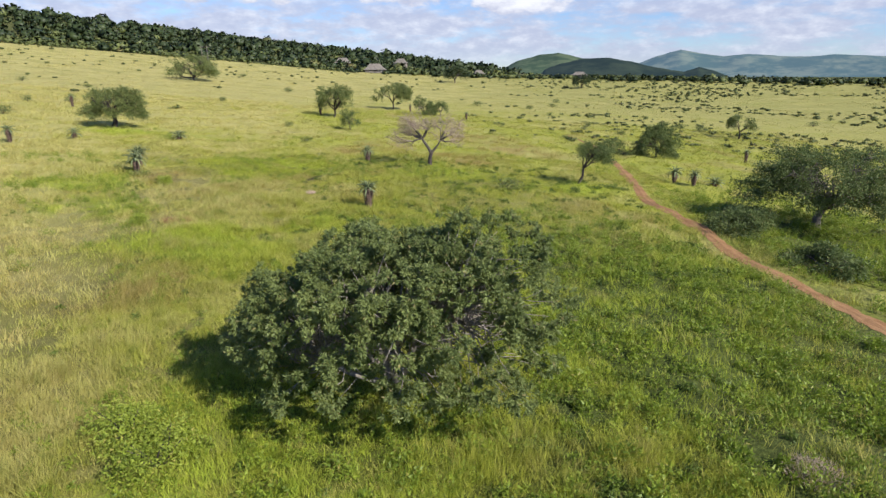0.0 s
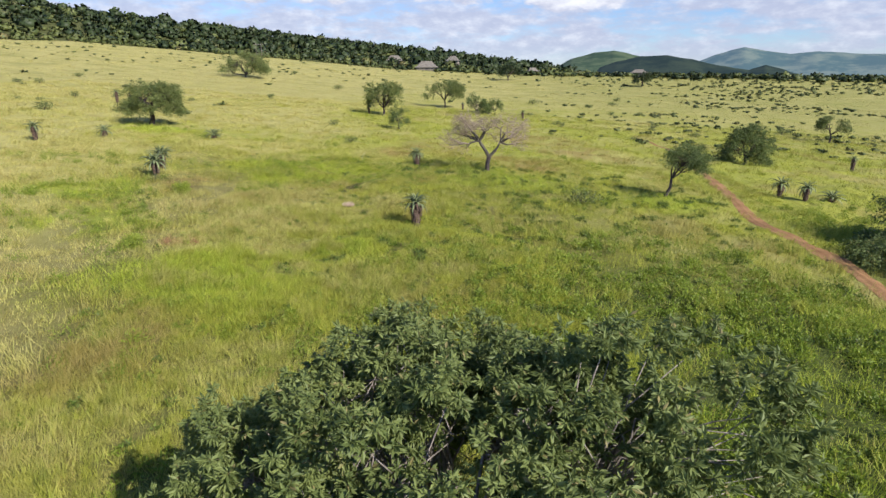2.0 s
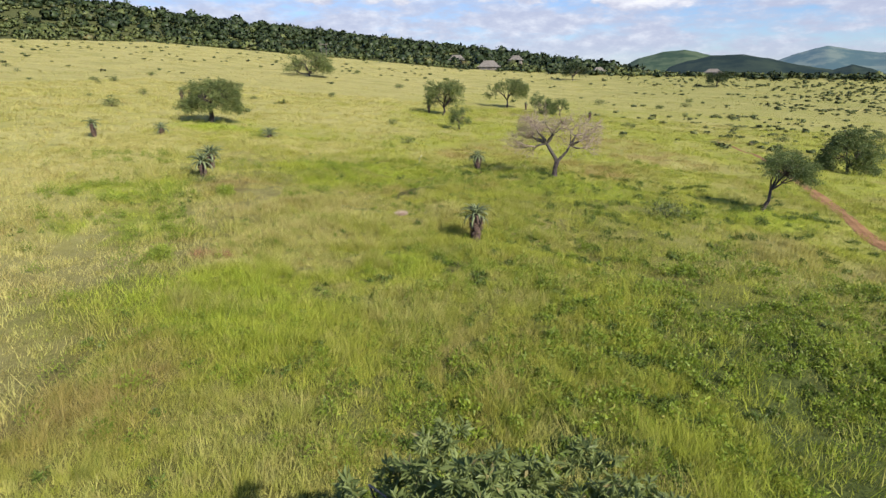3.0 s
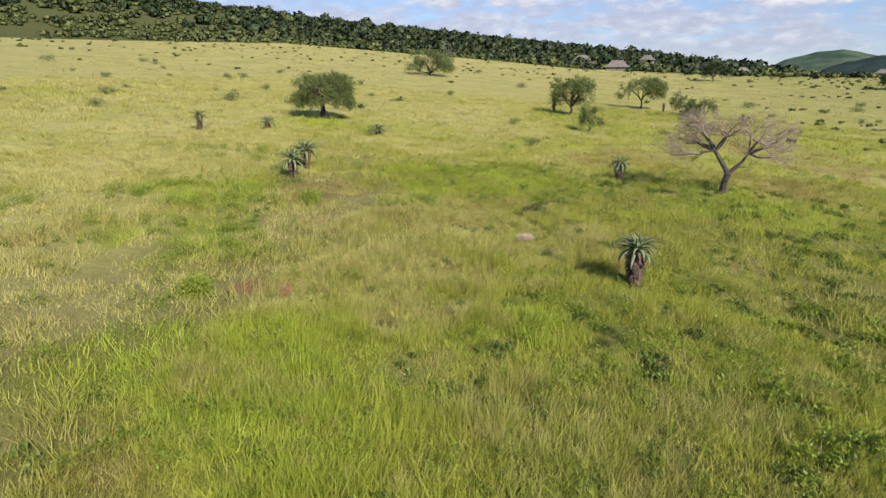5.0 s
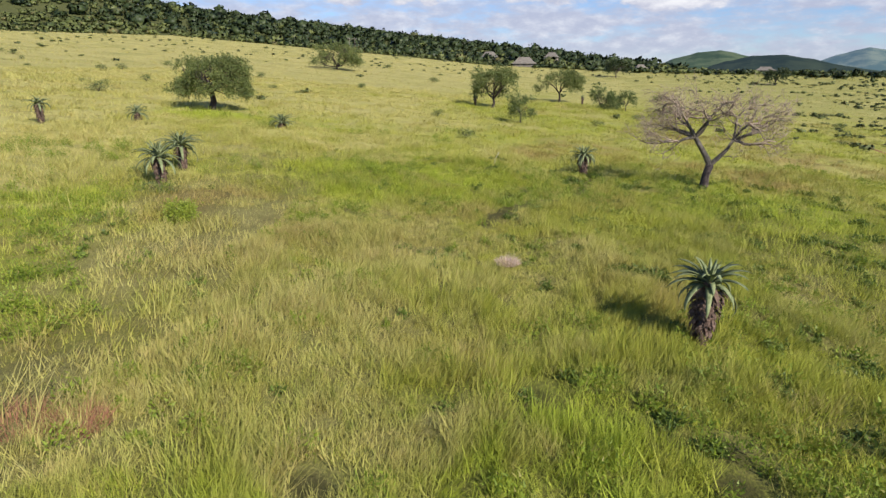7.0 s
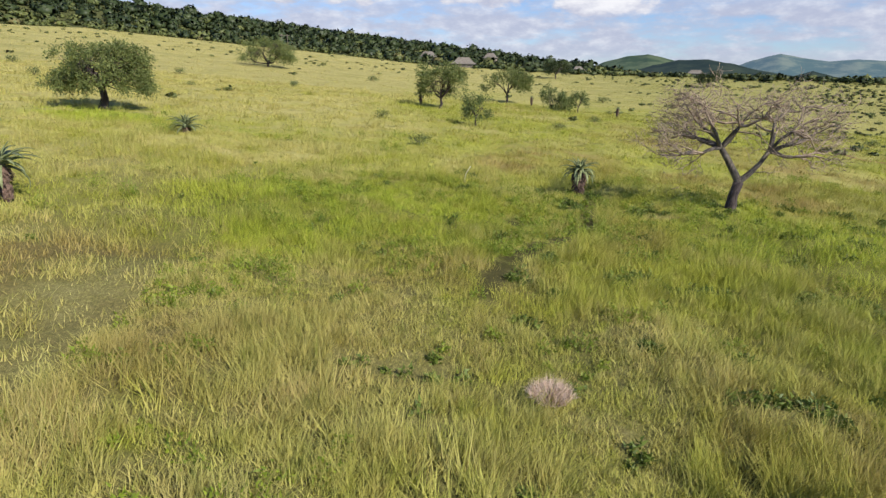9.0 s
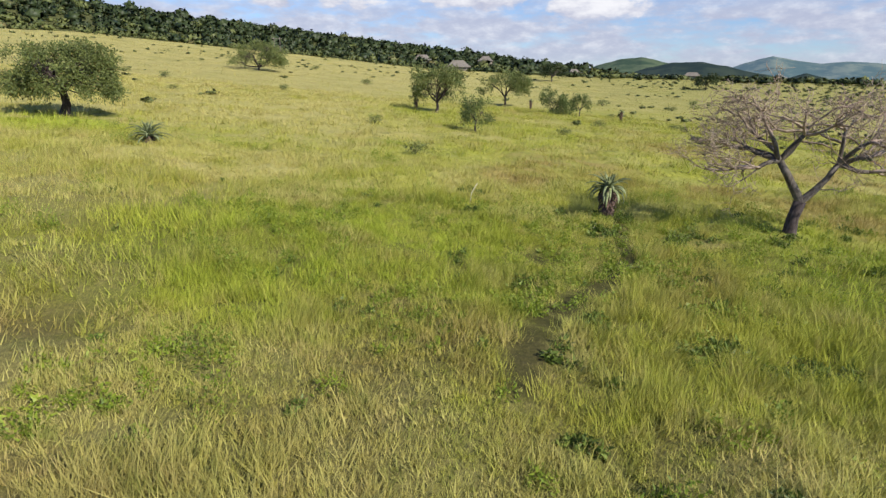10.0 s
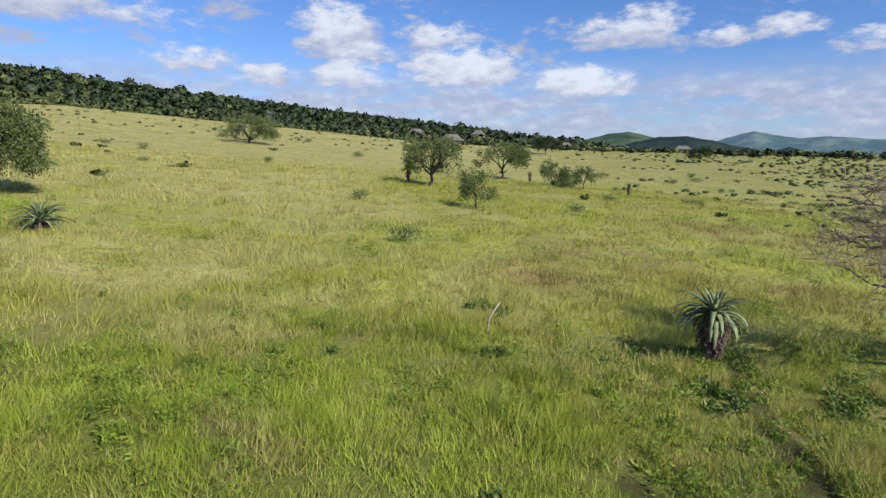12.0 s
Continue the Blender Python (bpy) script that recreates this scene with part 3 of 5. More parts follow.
# ---- far hills ----
def far_hill(name, label, r, depth, profile, mat, seed):
    """A long mound at distance r; profile: azimuth and height of its crest."""
    az = np.linspace(profile[0][0], profile[-1][0], 160)
    top = np.interp(az, [p[0] for p in profile], [p[1] for p in profile])
    rng = np.random.default_rng(seed)
    for k in (1.1, 2.7, 6.1):
        top = top + np.sin(az * k + rng.uniform(0, 6)) * r / 1500 / k * (top > -10)
    u = np.linspace(-1, 1, 25)
    a = np.radians(az)[:, None]
    rr = r + u[None, :] * depth
    shape = np.cos(u * math.pi / 2) ** 1.2
    fold = 1 + 0.10 * np.sin(az[:, None] * 1.3 + 3 * u[None, :]) * np.abs(u[None, :])
    z = -40 + (top[:, None] + 40) * np.clip(shape[None, :] * fold, 0, 1)
    v = np.stack([rr * np.sin(a), rr * np.cos(a), z], -1).reshape(-1, 3)
    n = len(u)
    i, j = np.meshgrid(np.arange(len(az) - 1), np.arange(n - 1), indexing="ij")
    p = (i * n + j).ravel()
    f = np.vstack([np.stack([p, p + 1, p + n + 1], 1), np.stack([p, p + n + 1, p + n], 1)])
    tagged(new(name, mesh_of(name, v, f, mat, True)), label, "hill", kind="structure")


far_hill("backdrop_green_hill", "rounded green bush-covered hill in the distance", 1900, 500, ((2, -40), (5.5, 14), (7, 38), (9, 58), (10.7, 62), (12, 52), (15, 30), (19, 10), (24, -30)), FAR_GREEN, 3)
far_hill("backdrop_dark_hill", "low wooded hill, coloured dark for cloud shade", 1300, 300, ((8, -30), (9.6, 12), (11, 24), (13, 33), (15.5, 34), (17.5, 27), (19.5, 14), (22, 6), (23.2, 16), (24.6, 6), (28, -25)), FAR_DARK, 5)
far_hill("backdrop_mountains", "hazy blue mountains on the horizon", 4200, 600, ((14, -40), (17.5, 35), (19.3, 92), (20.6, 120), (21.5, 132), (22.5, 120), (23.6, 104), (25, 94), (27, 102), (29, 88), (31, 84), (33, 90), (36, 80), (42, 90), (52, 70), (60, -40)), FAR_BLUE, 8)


# ---- trees ----
def make_tree(name, label, category, m, seed, tall, wide, deep, clear, girth, clusters, leaves, leaf, mat, bark, spread=0.55, flat=0.6, limbs=6, lean=(0.0, 0.0), droop=0.2, low=-0.15, group="", fine=False, skew=0.0, whorls=0):
    """A tree: tapered trunk, limbs that carry the clumps, and a crown of single leaves. clear: height of the bare trunk."""
    rng = np.random.default_rng(seed)
    root = thing(name, label, category, m, group)
    centre = np.array([lean[0], lean[1], clear + (tall - clear) * (1 - flat)])
    up = tall - centre[2]
    boughs = unit(rng.normal(size=(max(10, clusters // 4), 3)))
    way = unit(boughs[rng.integers(0, len(boughs), clusters * 3)] + rng.normal(size=(clusters * 3, 3)) * (0.4 if whorls else 0.27))
    way = way[way[:, 2] > low][:clusters]
    rad = rng.uniform(0.35, 1.0, len(way)) ** 0.45
    rad = rad * (1 + 0.36 * lumps(way, seed + 1))
    way[:, 2] = np.sign(way[:, 2]) * np.abs(way[:, 2]) ** 0.72
    pts = centre + way * rad[:, None] * np.array([wide / 2, deep / 2, up]) * np.where(way[:, 2:3] < 0, np.array([1, 1, 0.8]), 1.0)
    pts[:, 2] = np.maximum(pts[:, 2] + skew * pts[:, 0] * np.clip(pts[:, 2] / tall, 0, 1), 0.35)
    fork = np.array([lean[0] * 0.35, lean[1] * 0.35, clear])
    wood = Geo()
    bend = np.array([rng.normal() * 0.06, rng.normal() * 0.06, 0]) * tall
    path = [np.array([0, 0, -0.3]), np.array([0, 0, 0.05]), fork * 0.5 + bend * 0.5, fork]
    wood.tube(path, (girth * 1.5, girth * 1.15, girth * 0.85, girth * 0.75), 9)
    root_az = np.sort(rng.uniform(0, 2 * math.pi / limbs, 1) + np.arange(limbs) * 2 * math.pi / limbs + rng.normal(size=limbs) * 0.25)
    az = np.arctan2(pts[:, 1] - fork[1], pts[:, 0] - fork[0])
    owner = np.argmin(np.abs((az[:, None] - root_az[None, :] + math.pi) % (2 * math.pi) - math.pi), axis=1)
    part("trunk", wood.mesh("trunk", bark, True), root)
    for k in range(limbs):
        mine = pts[owner == k]
        if len(mine) == 0:
            continue
        arm = Geo()
        goal = mine.mean(0) * 0.75 + centre * 0.25 + rng.normal(size=3) * 0.05 * wide
        mid = fork * 0.5 + goal * 0.5 + rng.normal(size=3) * 0.05 * wide + np.array([0, 0, 0.03 * tall])
        line = curve_through((fork, mid, goal), 4)
        arm.tube(line, np.linspace(girth * 0.6, girth * 0.22, len(line)), 6)
        limb = part("limb", arm.mesh("limb", bark, True), root) if fine else None
        for p in mine:
            s = line[rng.integers(len(line) // 2, len(line))]
            p = s * 0.08 + p * 0.92
            knee = s * 0.62 + p * 0.38 + rng.normal(size=3) * 0.035 * wide
            bow = s * 0.25 + p * 0.75 + rng.normal(size=3) * 0.025 * wide
            twig = Geo() if fine else arm
            twig.tube((s, knee, bow, p), (girth * 0.17, girth * 0.11, girth * 0.07, girth * 0.03), 4)
            if fine:
                part("branch", twig.mesh("branch", bark, True), limb)
        if not fine:
            part("limb", arm.mesh("limb", bark, True), root)
    n = len(pts)
    if whorls:
        # sprays of drooping leaves round each twig's end
        tips = np.repeat(pts, whorls, axis=0)
        out = unit(np.repeat(unit(pts - centre), whorls, axis=0) * 0.7 + rng.normal(size=tips.shape) * np.array([0.75, 0.75, 0.6]))
        tips = tips + out * spread * rng.uniform(0.35, 1.5, (len(tips), 1))
        tips[:, 2] = np.maximum(tips[:, 2], 0.2)
        at = np.repeat(tips, leaves, axis=0)
        off = unit(rng.normal(size=at.shape) + np.repeat(out, leaves, axis=0) * 0.8 + np.array([0, 0, 0.25]))
        size = leaf * rng.uniform(0.65, 1.3, len(at))
        at = at + off * spread * 0.12 * rng.random((len(at), 1)) - np.repeat(out, leaves, axis=0) * (rng.random((len(at), 1)) * spread * 0.35)
        v, f = kites(rng, at, off + np.array([0, 0, -droop]), size, size * rng.uniform(0.26, 0.4, len(size)))
        v[:, 2] = np.maximum(v[:, 2], 0.03)
        mass = np.repeat(np.repeat(pts, whorls * leaves, axis=0) * 0.85 + centre * 0.15, 4, axis=0)
        nor = unit(soft(v, mass - np.array([0, 0, spread * 0.5]), 1.0, 0.2, 0.55) + 0.35 * unit(v - centre))
        part("crown", mesh_of("crown", v, f, mat, False, nor), root)
        return root
    at = np.repeat(pts, leaves, axis=0)
    spray = unit(rng.normal(size=(n * 7, 3)) + np.repeat(unit(pts - centre), 7, axis=0) * 0.9) * spread * 1.9
    pick = np.repeat(np.arange(n) * 7, leaves) + rng.integers(0, 7, n * leaves)
    s = rng.random(n * leaves)[:, None]
    off = spray[pick] * s + np.array([0, 0, -0.9]) * spread * s * s * (0.4 + droop) + rng.normal(size=(n * leaves, 3)) * spread * np.array([0.34, 0.34, 0.26])
    size = leaf * rng.uniform(0.6, 1.35, n * leaves)
    v, f = kites(rng, at + off, off / spread + rng.normal(size=off.shape) * 0.8 + np.array([0, 0, -droop * 2]), size, size * rng.uniform(0.4, 0.62, len(size)))
    v[:, 2] = np.maximum(v[:, 2], 0.03)
    part("crown", mesh_of("crown", v, f, mat, False, soft(v, centre - np.array([0, 0, up * 0.3]), 1.2, 0.25, 0.45)), root)
    return root


make_tree("broad_tree", "broad dark olive-green tree with drooping leaves", "tree", on_ground(-1.3, 16.1), 11, 6.3, 9.5, 7.3, 0.8, 0.2, 540, 28, 0.122, TREE_LEAF, PALE_BARK, 0.31, 0.66, 9, droop=0.55, low=-0.2, fine=True, skew=0.21, whorls=12)
make_tree("umbrella_tree", "spreading green tree with a short dark trunk", "tree", on_ground(-48.8, 85.2), 12, 5.6, 7.9, 7.9, 1.8, 0.36, 190, 130, 0.19, OLIVE_LEAF, DARK_BARK, 0.42, 0.76, 7, lean=(0.6, 0.0), low=-0.3, fine=True)
make_tree("slender_tree", "small leaning tree with a bare crooked trunk beside the track", "tree", on_ground(14.6, 60.3), 13, 4.1, 3.8, 3.6, 1.6, 0.15, 90, 110, 0.13, DARK_LEAF, DARK_BARK, 0.32, 0.55, 5, lean=(1.1, 0.2), low=-0.2)
make_tree("round_tree", "rounded green savanna tree with a forked trunk", "tree", on_ground(-25.0, 131.8), 14, 6.7, 8.4, 8.0, 1.6, 0.25, 110, 90, 0.26, OLIVE_LEAF, DARK_BARK, 0.5, 0.66, 6, lean=(0.3, 0.0), low=-0.35)
make_tree("umbrella_tree", "flat-topped green tree on a thin slanting trunk", "tree", on_ground(-15.2, 172.0), 15, 7.4, 10.8, 9.8, 2.0, 0.25, 110, 90, 0.3, OLIVE_LEAF, DARK_BARK, 0.55, 0.62, 6, low=-0.25)
make_tree("umbrella_tree", "wide pale-green umbrella tree with several low trunks", "tree", on_ground(-104.0, 244.0), 16, 9.0, 21.0, 18.0, 1.2, 0.4, 150, 80, 0.45, OLIVE_LEAF, DARK_BARK, 1.0, 0.7, 7)
make_tree("young_tree", "small dark-green multi-stemmed tree", "tree", on_ground(-17.0, 104.2), 17, 3.7, 3.1, 2.8, 1.0, 0.1, 50, 80, 0.16, DARK_LEAF, DARK_BARK, 0.34, 0.7, 4, low=-0.4)
make_tree("broad_tree", "large dense dark-green tree above the track", "tree", on_ground(31.4, 46.2), 18, 6.4, 12.0, 11.0, 1.8, 0.36, 260, 150, 0.17, DARK_LEAF, BARK, 0.5, 0.62, 8, lean=(0.6, 0.0), low=-0.22, fine=True)
make_tree("round_tree", "dark bushy tree leafy to the ground", "tree", on_ground(34.0, 91.0), 19, 5.0, 6.2, 5.8, 0.8, 0.2, 150, 120, 0.2, DARK_LEAF, DARK_BARK, 0.45, 0.7, 5, low=-0.5)
make_tree("round_tree", "small brownish-green tree standing alone", "tree", on_ground(74.0, 144.0), 20, 6.2, 5.6, 5.4, 1.8, 0.2, 60, 90, 0.26, OLIVE_LEAF, DARK_BARK, 0.5, 0.65, 5)
make_tree("round_bush", "dense rounded dark-green bush in the field", "bush", on_ground(-5.5, 157.0), 21, 4.7, 5.2, 5.0, 0.4, 0.14, 60, 80, 0.28, DARK_LEAF, DARK_BARK, 0.5, 0.8, 5, low=-0.6)
make_tree("young_tree", "small dark tree beside a rounded bush", "tree", on_ground(-1.0, 152.0), 22, 3.9, 3.2, 3.2, 0.9, 0.1, 30, 70, 0.25, DARK_LEAF, DARK_BARK, 0.45, 0.7, 4, low=-0.4)
make_tree("umbrella_tree", "flat-topped tree at the far edge of the field", "tree", on_ground(6.2, 366.0), 23, 8.5, 15.0, 14.0, 2.2, 0.3, 60, 60, 0.7, WOOD_LEAF, DARK_BARK, 1.1, 0.55, 5)
make_tree("umbrella_tree", "small rounded tree alone in the far field", "tree", on_ground(81.0, 348.5), 24, 7.0, 11.0, 10.0, 1.8, 0.25, 50, 60, 0.6, WOOD_LEAF, DARK_BARK, 0.9, 0.6, 5)
make_tree("round_bush", "low dark bush on the verge of the track", "bush", on_ground(23.4, 43.4), 25, 1.5, 5.0, 5.6, 0.2, 0.1, 110, 110, 0.16, DARK_LEAF, DARK_BARK, 0.36, 0.85, 5, low=-0.6)
make_tree("round_bush", "low dark bush on the verge of the track", "bush", on_ground(24.3, 34.6), 26, 1.3, 3.4, 5.2, 0.2, 0.1, 80, 110, 0.16, DARK_LEAF, DARK_BARK, 0.34, 0.85, 5, low=-0.6)
make_tree("round_bush", "low leafy bush in shade below the large tree", "bush", on_ground(26.0, 47.6), 27, 1.0, 4.0, 4.4, 0.2, 0.1, 70, 90, 0.16, DARK_LEAF, DARK_BARK, 0.34, 0.85, 5, low=-0.6)
make_tree("round_bush", "thicket of dark bushes at the bend of the track", "bush", on_ground(29.0, 92.0), 28, 2.4, 6.0, 4.0, 0.2, 0.1, 50, 80, 0.2, DARK_LEAF, DARK_BARK, 0.45, 0.85, 5, low=-0.6)


def make_bare_tree():
    """A leafless umbrella tree: two main limbs that fork again and again into a flat dome of twigs."""
    rng = np.random.default_rng(31)
    root = thing("bare_tree", "leafless grey tree with a forked trunk and fine twigs", "tree", on_ground(-1.6, 66.6))
    trunk, main, twigs = Geo(), [Geo() for _ in range(3)], Geo()
    fork = np.array([0.18, 0.0, 1.45])
    trunk.tube(((0, 0, -0.3), (0.0, 0, 0.1), (0.03, 0.02, 0.75), fork), (0.34, 0.27, 0.22, 0.23), 10)

    def grow(geo, at, way, length, girth, depth, kids=0):
        steps = 3 if depth > 0 else 2
        path, d = [at], way
        for _ in range(steps):
            d = unit(d + rng.normal(size=3) * (0.16 if depth > 2 else 0.28))
            path.append(path[-1] + d * length / steps)
        end = path[-1]
        last = max(0.005, girth * (0.72 if depth > 1 else 0.5))
        geo.tube(path, np.linspace(girth, last, steps + 1), 7 if depth > 4 else 4 if depth > 2 else 3)
        if depth == 0:
            return
        for k in range(kids or (2 if rng.random() < 0.5 else 3)):
            out = np.array([end[0] - 0.7, end[1] * 0.6, 0.0])
            out /= np.linalg.norm(out) + 1e-6
            lift = 0.27 if end[2] < 4.0 else 0.05 if end[2] < 5.3 else -0.4
            nd = unit(d * 0.6 + rng.normal(size=3) * np.array([0.6, 0.6, 0.36]) + out * 0.42 + np.array([0, 0, lift]))
            grow(geo if depth > 5 else twigs, end, nd, length * rng.uniform(0.68, 0.90), max(0.010, last * rng.uniform(0.68, 0.92)), depth - 1)
        if depth < 6 and rng.random() < 0.9:
            nd = unit(d * 0.4 + rng.normal(size=3) * 0.8)
            grow(twigs, path[2], nd, length * 0.8, max(0.009, last * 0.5), max(0, depth - 2))

    left, right = np.array([-0.85, 0.05, 3.0]), np.array([1.45, -0.05, 2.9])
    main[0].tube((fork, (-0.12, 0.05, 1.95), (-0.5, 0.0, 2.5), left), (0.19, 0.17, 0.15, 0.13), 8)
    main[1].tube((fork, (0.55, -0.05, 1.85), (1.05, 0.02, 2.35), right), (0.16, 0.145, 0.13, 0.12), 8)
    for at, geo, boughs in ((left, main[0], ((-0.95, 0.15, 0.2, 1.3), (-0.6, -0.5, 0.55, 1.25), (-0.25, 0.55, 0.7, 1.2), (0.3, -0.25, 0.8, 1.15), (-0.8, 0.5, 0.45, 1.2), (-0.9, -0.5, -0.12, 1.15))),
                            (right, main[1], ((0.0, 0.4, 0.85, 1.2), (0.6, -0.45, 0.6, 1.35), (0.95, 0.15, 0.3, 1.45), (0.45, 0.75, 0.4, 1.3), (0.8, -0.5, 0.3, 1.35), (1.0, -0.3, -0.12, 1.3)))):
        for bx, by, bz, length in boughs:
            grow(geo, at, unit(np.array([bx, by, bz])), length * 1.06, 0.1, 5)
    grow(main[0], left, unit(np.array([0.85, 0.1, 0.62])), 1.4, 0.1, 5)
    grow(main[2], np.array([0.75, 0.0, 1.95]), unit(np.array([0.8, -0.4, 0.15])), 0.9, 0.03, 2)
    for g in main + [twigs]:      # the crown is fuller on the side away from the track
        for v in g.v:
            v[:, 0] = np.where(v[:, 0] > 0.9, 0.9 + (v[:, 0] - 0.9) * 0.66, v[:, 0])
            v[:, 1] = np.where(v[:, 1] < -0.3, -0.3 + (v[:, 1] + 0.3) * 1.15, v[:, 1])
            v[:, 2] = np.where(v[:, 2] > 2.0, 2.0 + (v[:, 2] - 2.0) * 1.06, v[:, 2])
    part("trunk", trunk.mesh("trunk", DARK_BARK, True), root)
    for g in main:
        part("limb", g.mesh("limb", BARK, True), root)
    part("twig_crown", twigs.mesh("twig_crown", TWIG, True), root, "fine pale grey leafless twigs")


make_bare_tree()


# ---- aloes ----
def aloe_leaf(name, length, width, curl):
    """A fleshy channelled leaf that starts outwards along +X and bends down; curl: degrees over its length."""
    g = Geo()
    n = 8
    p, a = np.array([0.0, 0.0]), 0.0
    v = []
    for i in range(n):
        s = i / (n - 1)
        w = width * 0.5 * (1 - s) ** 0.55 * (0.85 + 0.3 * min(1, s * 4)) + 0.003
        thick = 0.028 * (1 - s) + 0.003
        up = np.array([-math.sin(a), math.cos(a)])
        for y, h in ((-w, w * 0.38), (0, 0.0), (w, w * 0.38), (0, -thick)):
            q = p + up * h
            v.append((q[0], y, q[1]))
        a -= radians(curl) / (n - 1) * (0.5 + s)
        p = p + np.array([math.cos(a), math.sin(a)]) * length / (n - 1)
    f = []
    for i in range(n - 1):
        for j in range(4):
            a0, b0 = i * 4 + j, i * 4 + (j + 1) % 4
            f += [(a0, b0, b0 + 4), (a0, b0 + 4, a0 + 4)]
    g.add(v, f)
    return g.mesh(name, ALOE_LEAF, True)


ALOE_LEAVES = [aloe_leaf("leaf", 0.78, 0.16, 25), aloe_leaf("leaf", 0.98, 0.17, 72), aloe_leaf("leaf", 0.98, 0.16, 115)]


def make_aloe(label, m, seed, stem, leaves, reach=1.0, droop=0.0, fat=0.72, group="aloes in the field"):
    """A tree aloe: stem in a skirt of dead leaves, under a rosette of single fleshy leaves. droop: 0 stiff, 1 hanging."""
    rng = np.random.default_rng(seed)
    root = thing("tree_aloe", label, "aloe", m, group)
    if stem > 0.2:
        g = Geo()
        g.tube(((0, 0, -0.15), (0.02, 0, stem * 0.4), (0.0, 0.02, stem * 0.8), (0, 0, stem + 0.1)), np.array((0.15, 0.20, 0.27, 0.16)) * fat, 10)
        part("stem", g.mesh("stem", ALOE_DEAD, True), root)
        sk = Geo()
        n = int(170 * stem) + 60
        z = rng.uniform(0.08, 1.0, n) * stem
        az = rng.uniform(0, 2 * math.pi, n)
        r0 = (0.15 + 0.12 * z / stem) * fat
        out = 0.05 + 0.15 * (z / stem)
        top = np.stack([np.cos(az) * r0, np.sin(az) * r0, z], 1)
        tip_r = r0 + out * rng.uniform(0.5, 1.3, n)
        az2 = az + rng.normal(size=n) * 0.25
        tip = np.stack([np.cos(az2) * tip_r, np.sin(az2) * tip_r, np.maximum(z - rng.uniform(0.14, 0.34, n), 0.02)], 1)
        mid = top * 0.45 + tip * 0.55
        mid[:, :2] *= 1.25
        side = np.stack([-np.sin(az), np.cos(az), np.zeros(n)], 1) * rng.uniform(0.025, 0.05, n)[:, None]
        v = np.stack([top - side, top + side, mid - side * 0.8, mid + side * 0.8, tip], 1).reshape(-1, 3)
        b = (np.arange(n) * 5)[:, None]
        f = np.concatenate([b + np.array(q) for q in ((0, 1, 3), (0, 3, 2), (2, 3, 4))], 1).reshape(-1, 3)
        sk.add(v, f)
        part("dead_leaf_skirt", sk.mesh("dead_leaf_skirt", ALOE_DEAD), root, "dry brown hanging dead leaves")
    for i in range(leaves):
        s = (i + 0.5) / leaves                       # 0: oldest and lowest, 1: the heart
        tilt = 8 - 8 * droop + 68 * s + rng.normal() * 6
        kind = 0 if s > 0.78 else 1 if s > 0.15 + 0.5 * droop else 2
        leaf = part("leaf", ALOE_LEAVES[kind], root)
        size = 1.1 * reach * (1.0 if s < 0.6 else 1.0 - 0.9 * (s - 0.6)) * rng.uniform(0.85, 1.1)
        turn = i * 137.5 + rng.normal() * 8
        leaf.matrix_basis = pose(0, 0, stem - 0.05 + 0.22 * s * reach, 0, 0, turn) @ pose(0.07, 0, 0, 0, -tilt, 0) @ Matrix.Scale(size, 4)
    return root


make_aloe("stout tree aloe with stiff grey-green leaves and brown skirt", on_ground(-5.8, 43.6), 41, 1.5, 40, 0.95, 0.2, 1.0)
make_aloe("stout tree aloe with drooping grey-green leaves and brown skirt", on_ground(-8.9, 66.7), 42, 1.35, 46, 0.95, 0.7, 1.0)
make_aloe("tree aloe with a full rosette among low shrubs", on_ground(-28.0, 51.6), 43, 1.3, 32, 1.15, 0.1)
make_aloe("tree aloe with a full rosette among low shrubs", on_ground(-29.6, 55.2, 40), 44, 1.25, 32, 1.15, 0.1)
make_aloe("tall slender tree aloe with a small rosette", on_ground(-49.0, 64.6), 45, 1.4, 26, 0.95, 0.5)
make_aloe("short tree aloe standing in tall grass", on_ground(-45.0, 69.9), 46, 0.75, 26, 1.05, 0.1)
make_aloe("stemless spiky aloe rosette in the grass", on_ground(-34.3, 74.2), 47, 0.5, 34, 1.2, -0.4)
make_aloe("dark tree aloe with drooping leaves above the track", on_ground(26.8, 65.2), 48, 1.25, 28, 1.1, 0.6)
make_aloe("dark tree aloe with drooping leaves above the track", on_ground(28.4, 63.6, 70), 49, 1.3, 28, 1.05, 0.6)
make_aloe("pale spreading aloe rosette above the track", on_ground(31.0, 64.0), 50, 0.5, 28, 1.15, -0.4)
make_aloe("tall dark tree aloe with a thick skirt", on_ground(5.6, 147.0), 51, 1.8, 18, 0.8, 1.0)
make_aloe("tall dark tree aloe with a thick skirt", on_ground(49.0, 92.0), 52, 1.8, 18, 0.8, 1.0)
make_aloe("tall tree aloe near the spreading tree", on_ground(-71.0, 111.0), 53, 2.2, 20, 1.0, 0.9)
make_aloe("dead-looking aloe stump beside the round tree", on_ground(-28.4, 133.0), 54, 1.7, 14, 0.6, 1.0)
make_aloe("dark aloe between two trees", on_ground(-9.7, 164.8), 55, 1.7, 16, 0.7, 1.0)


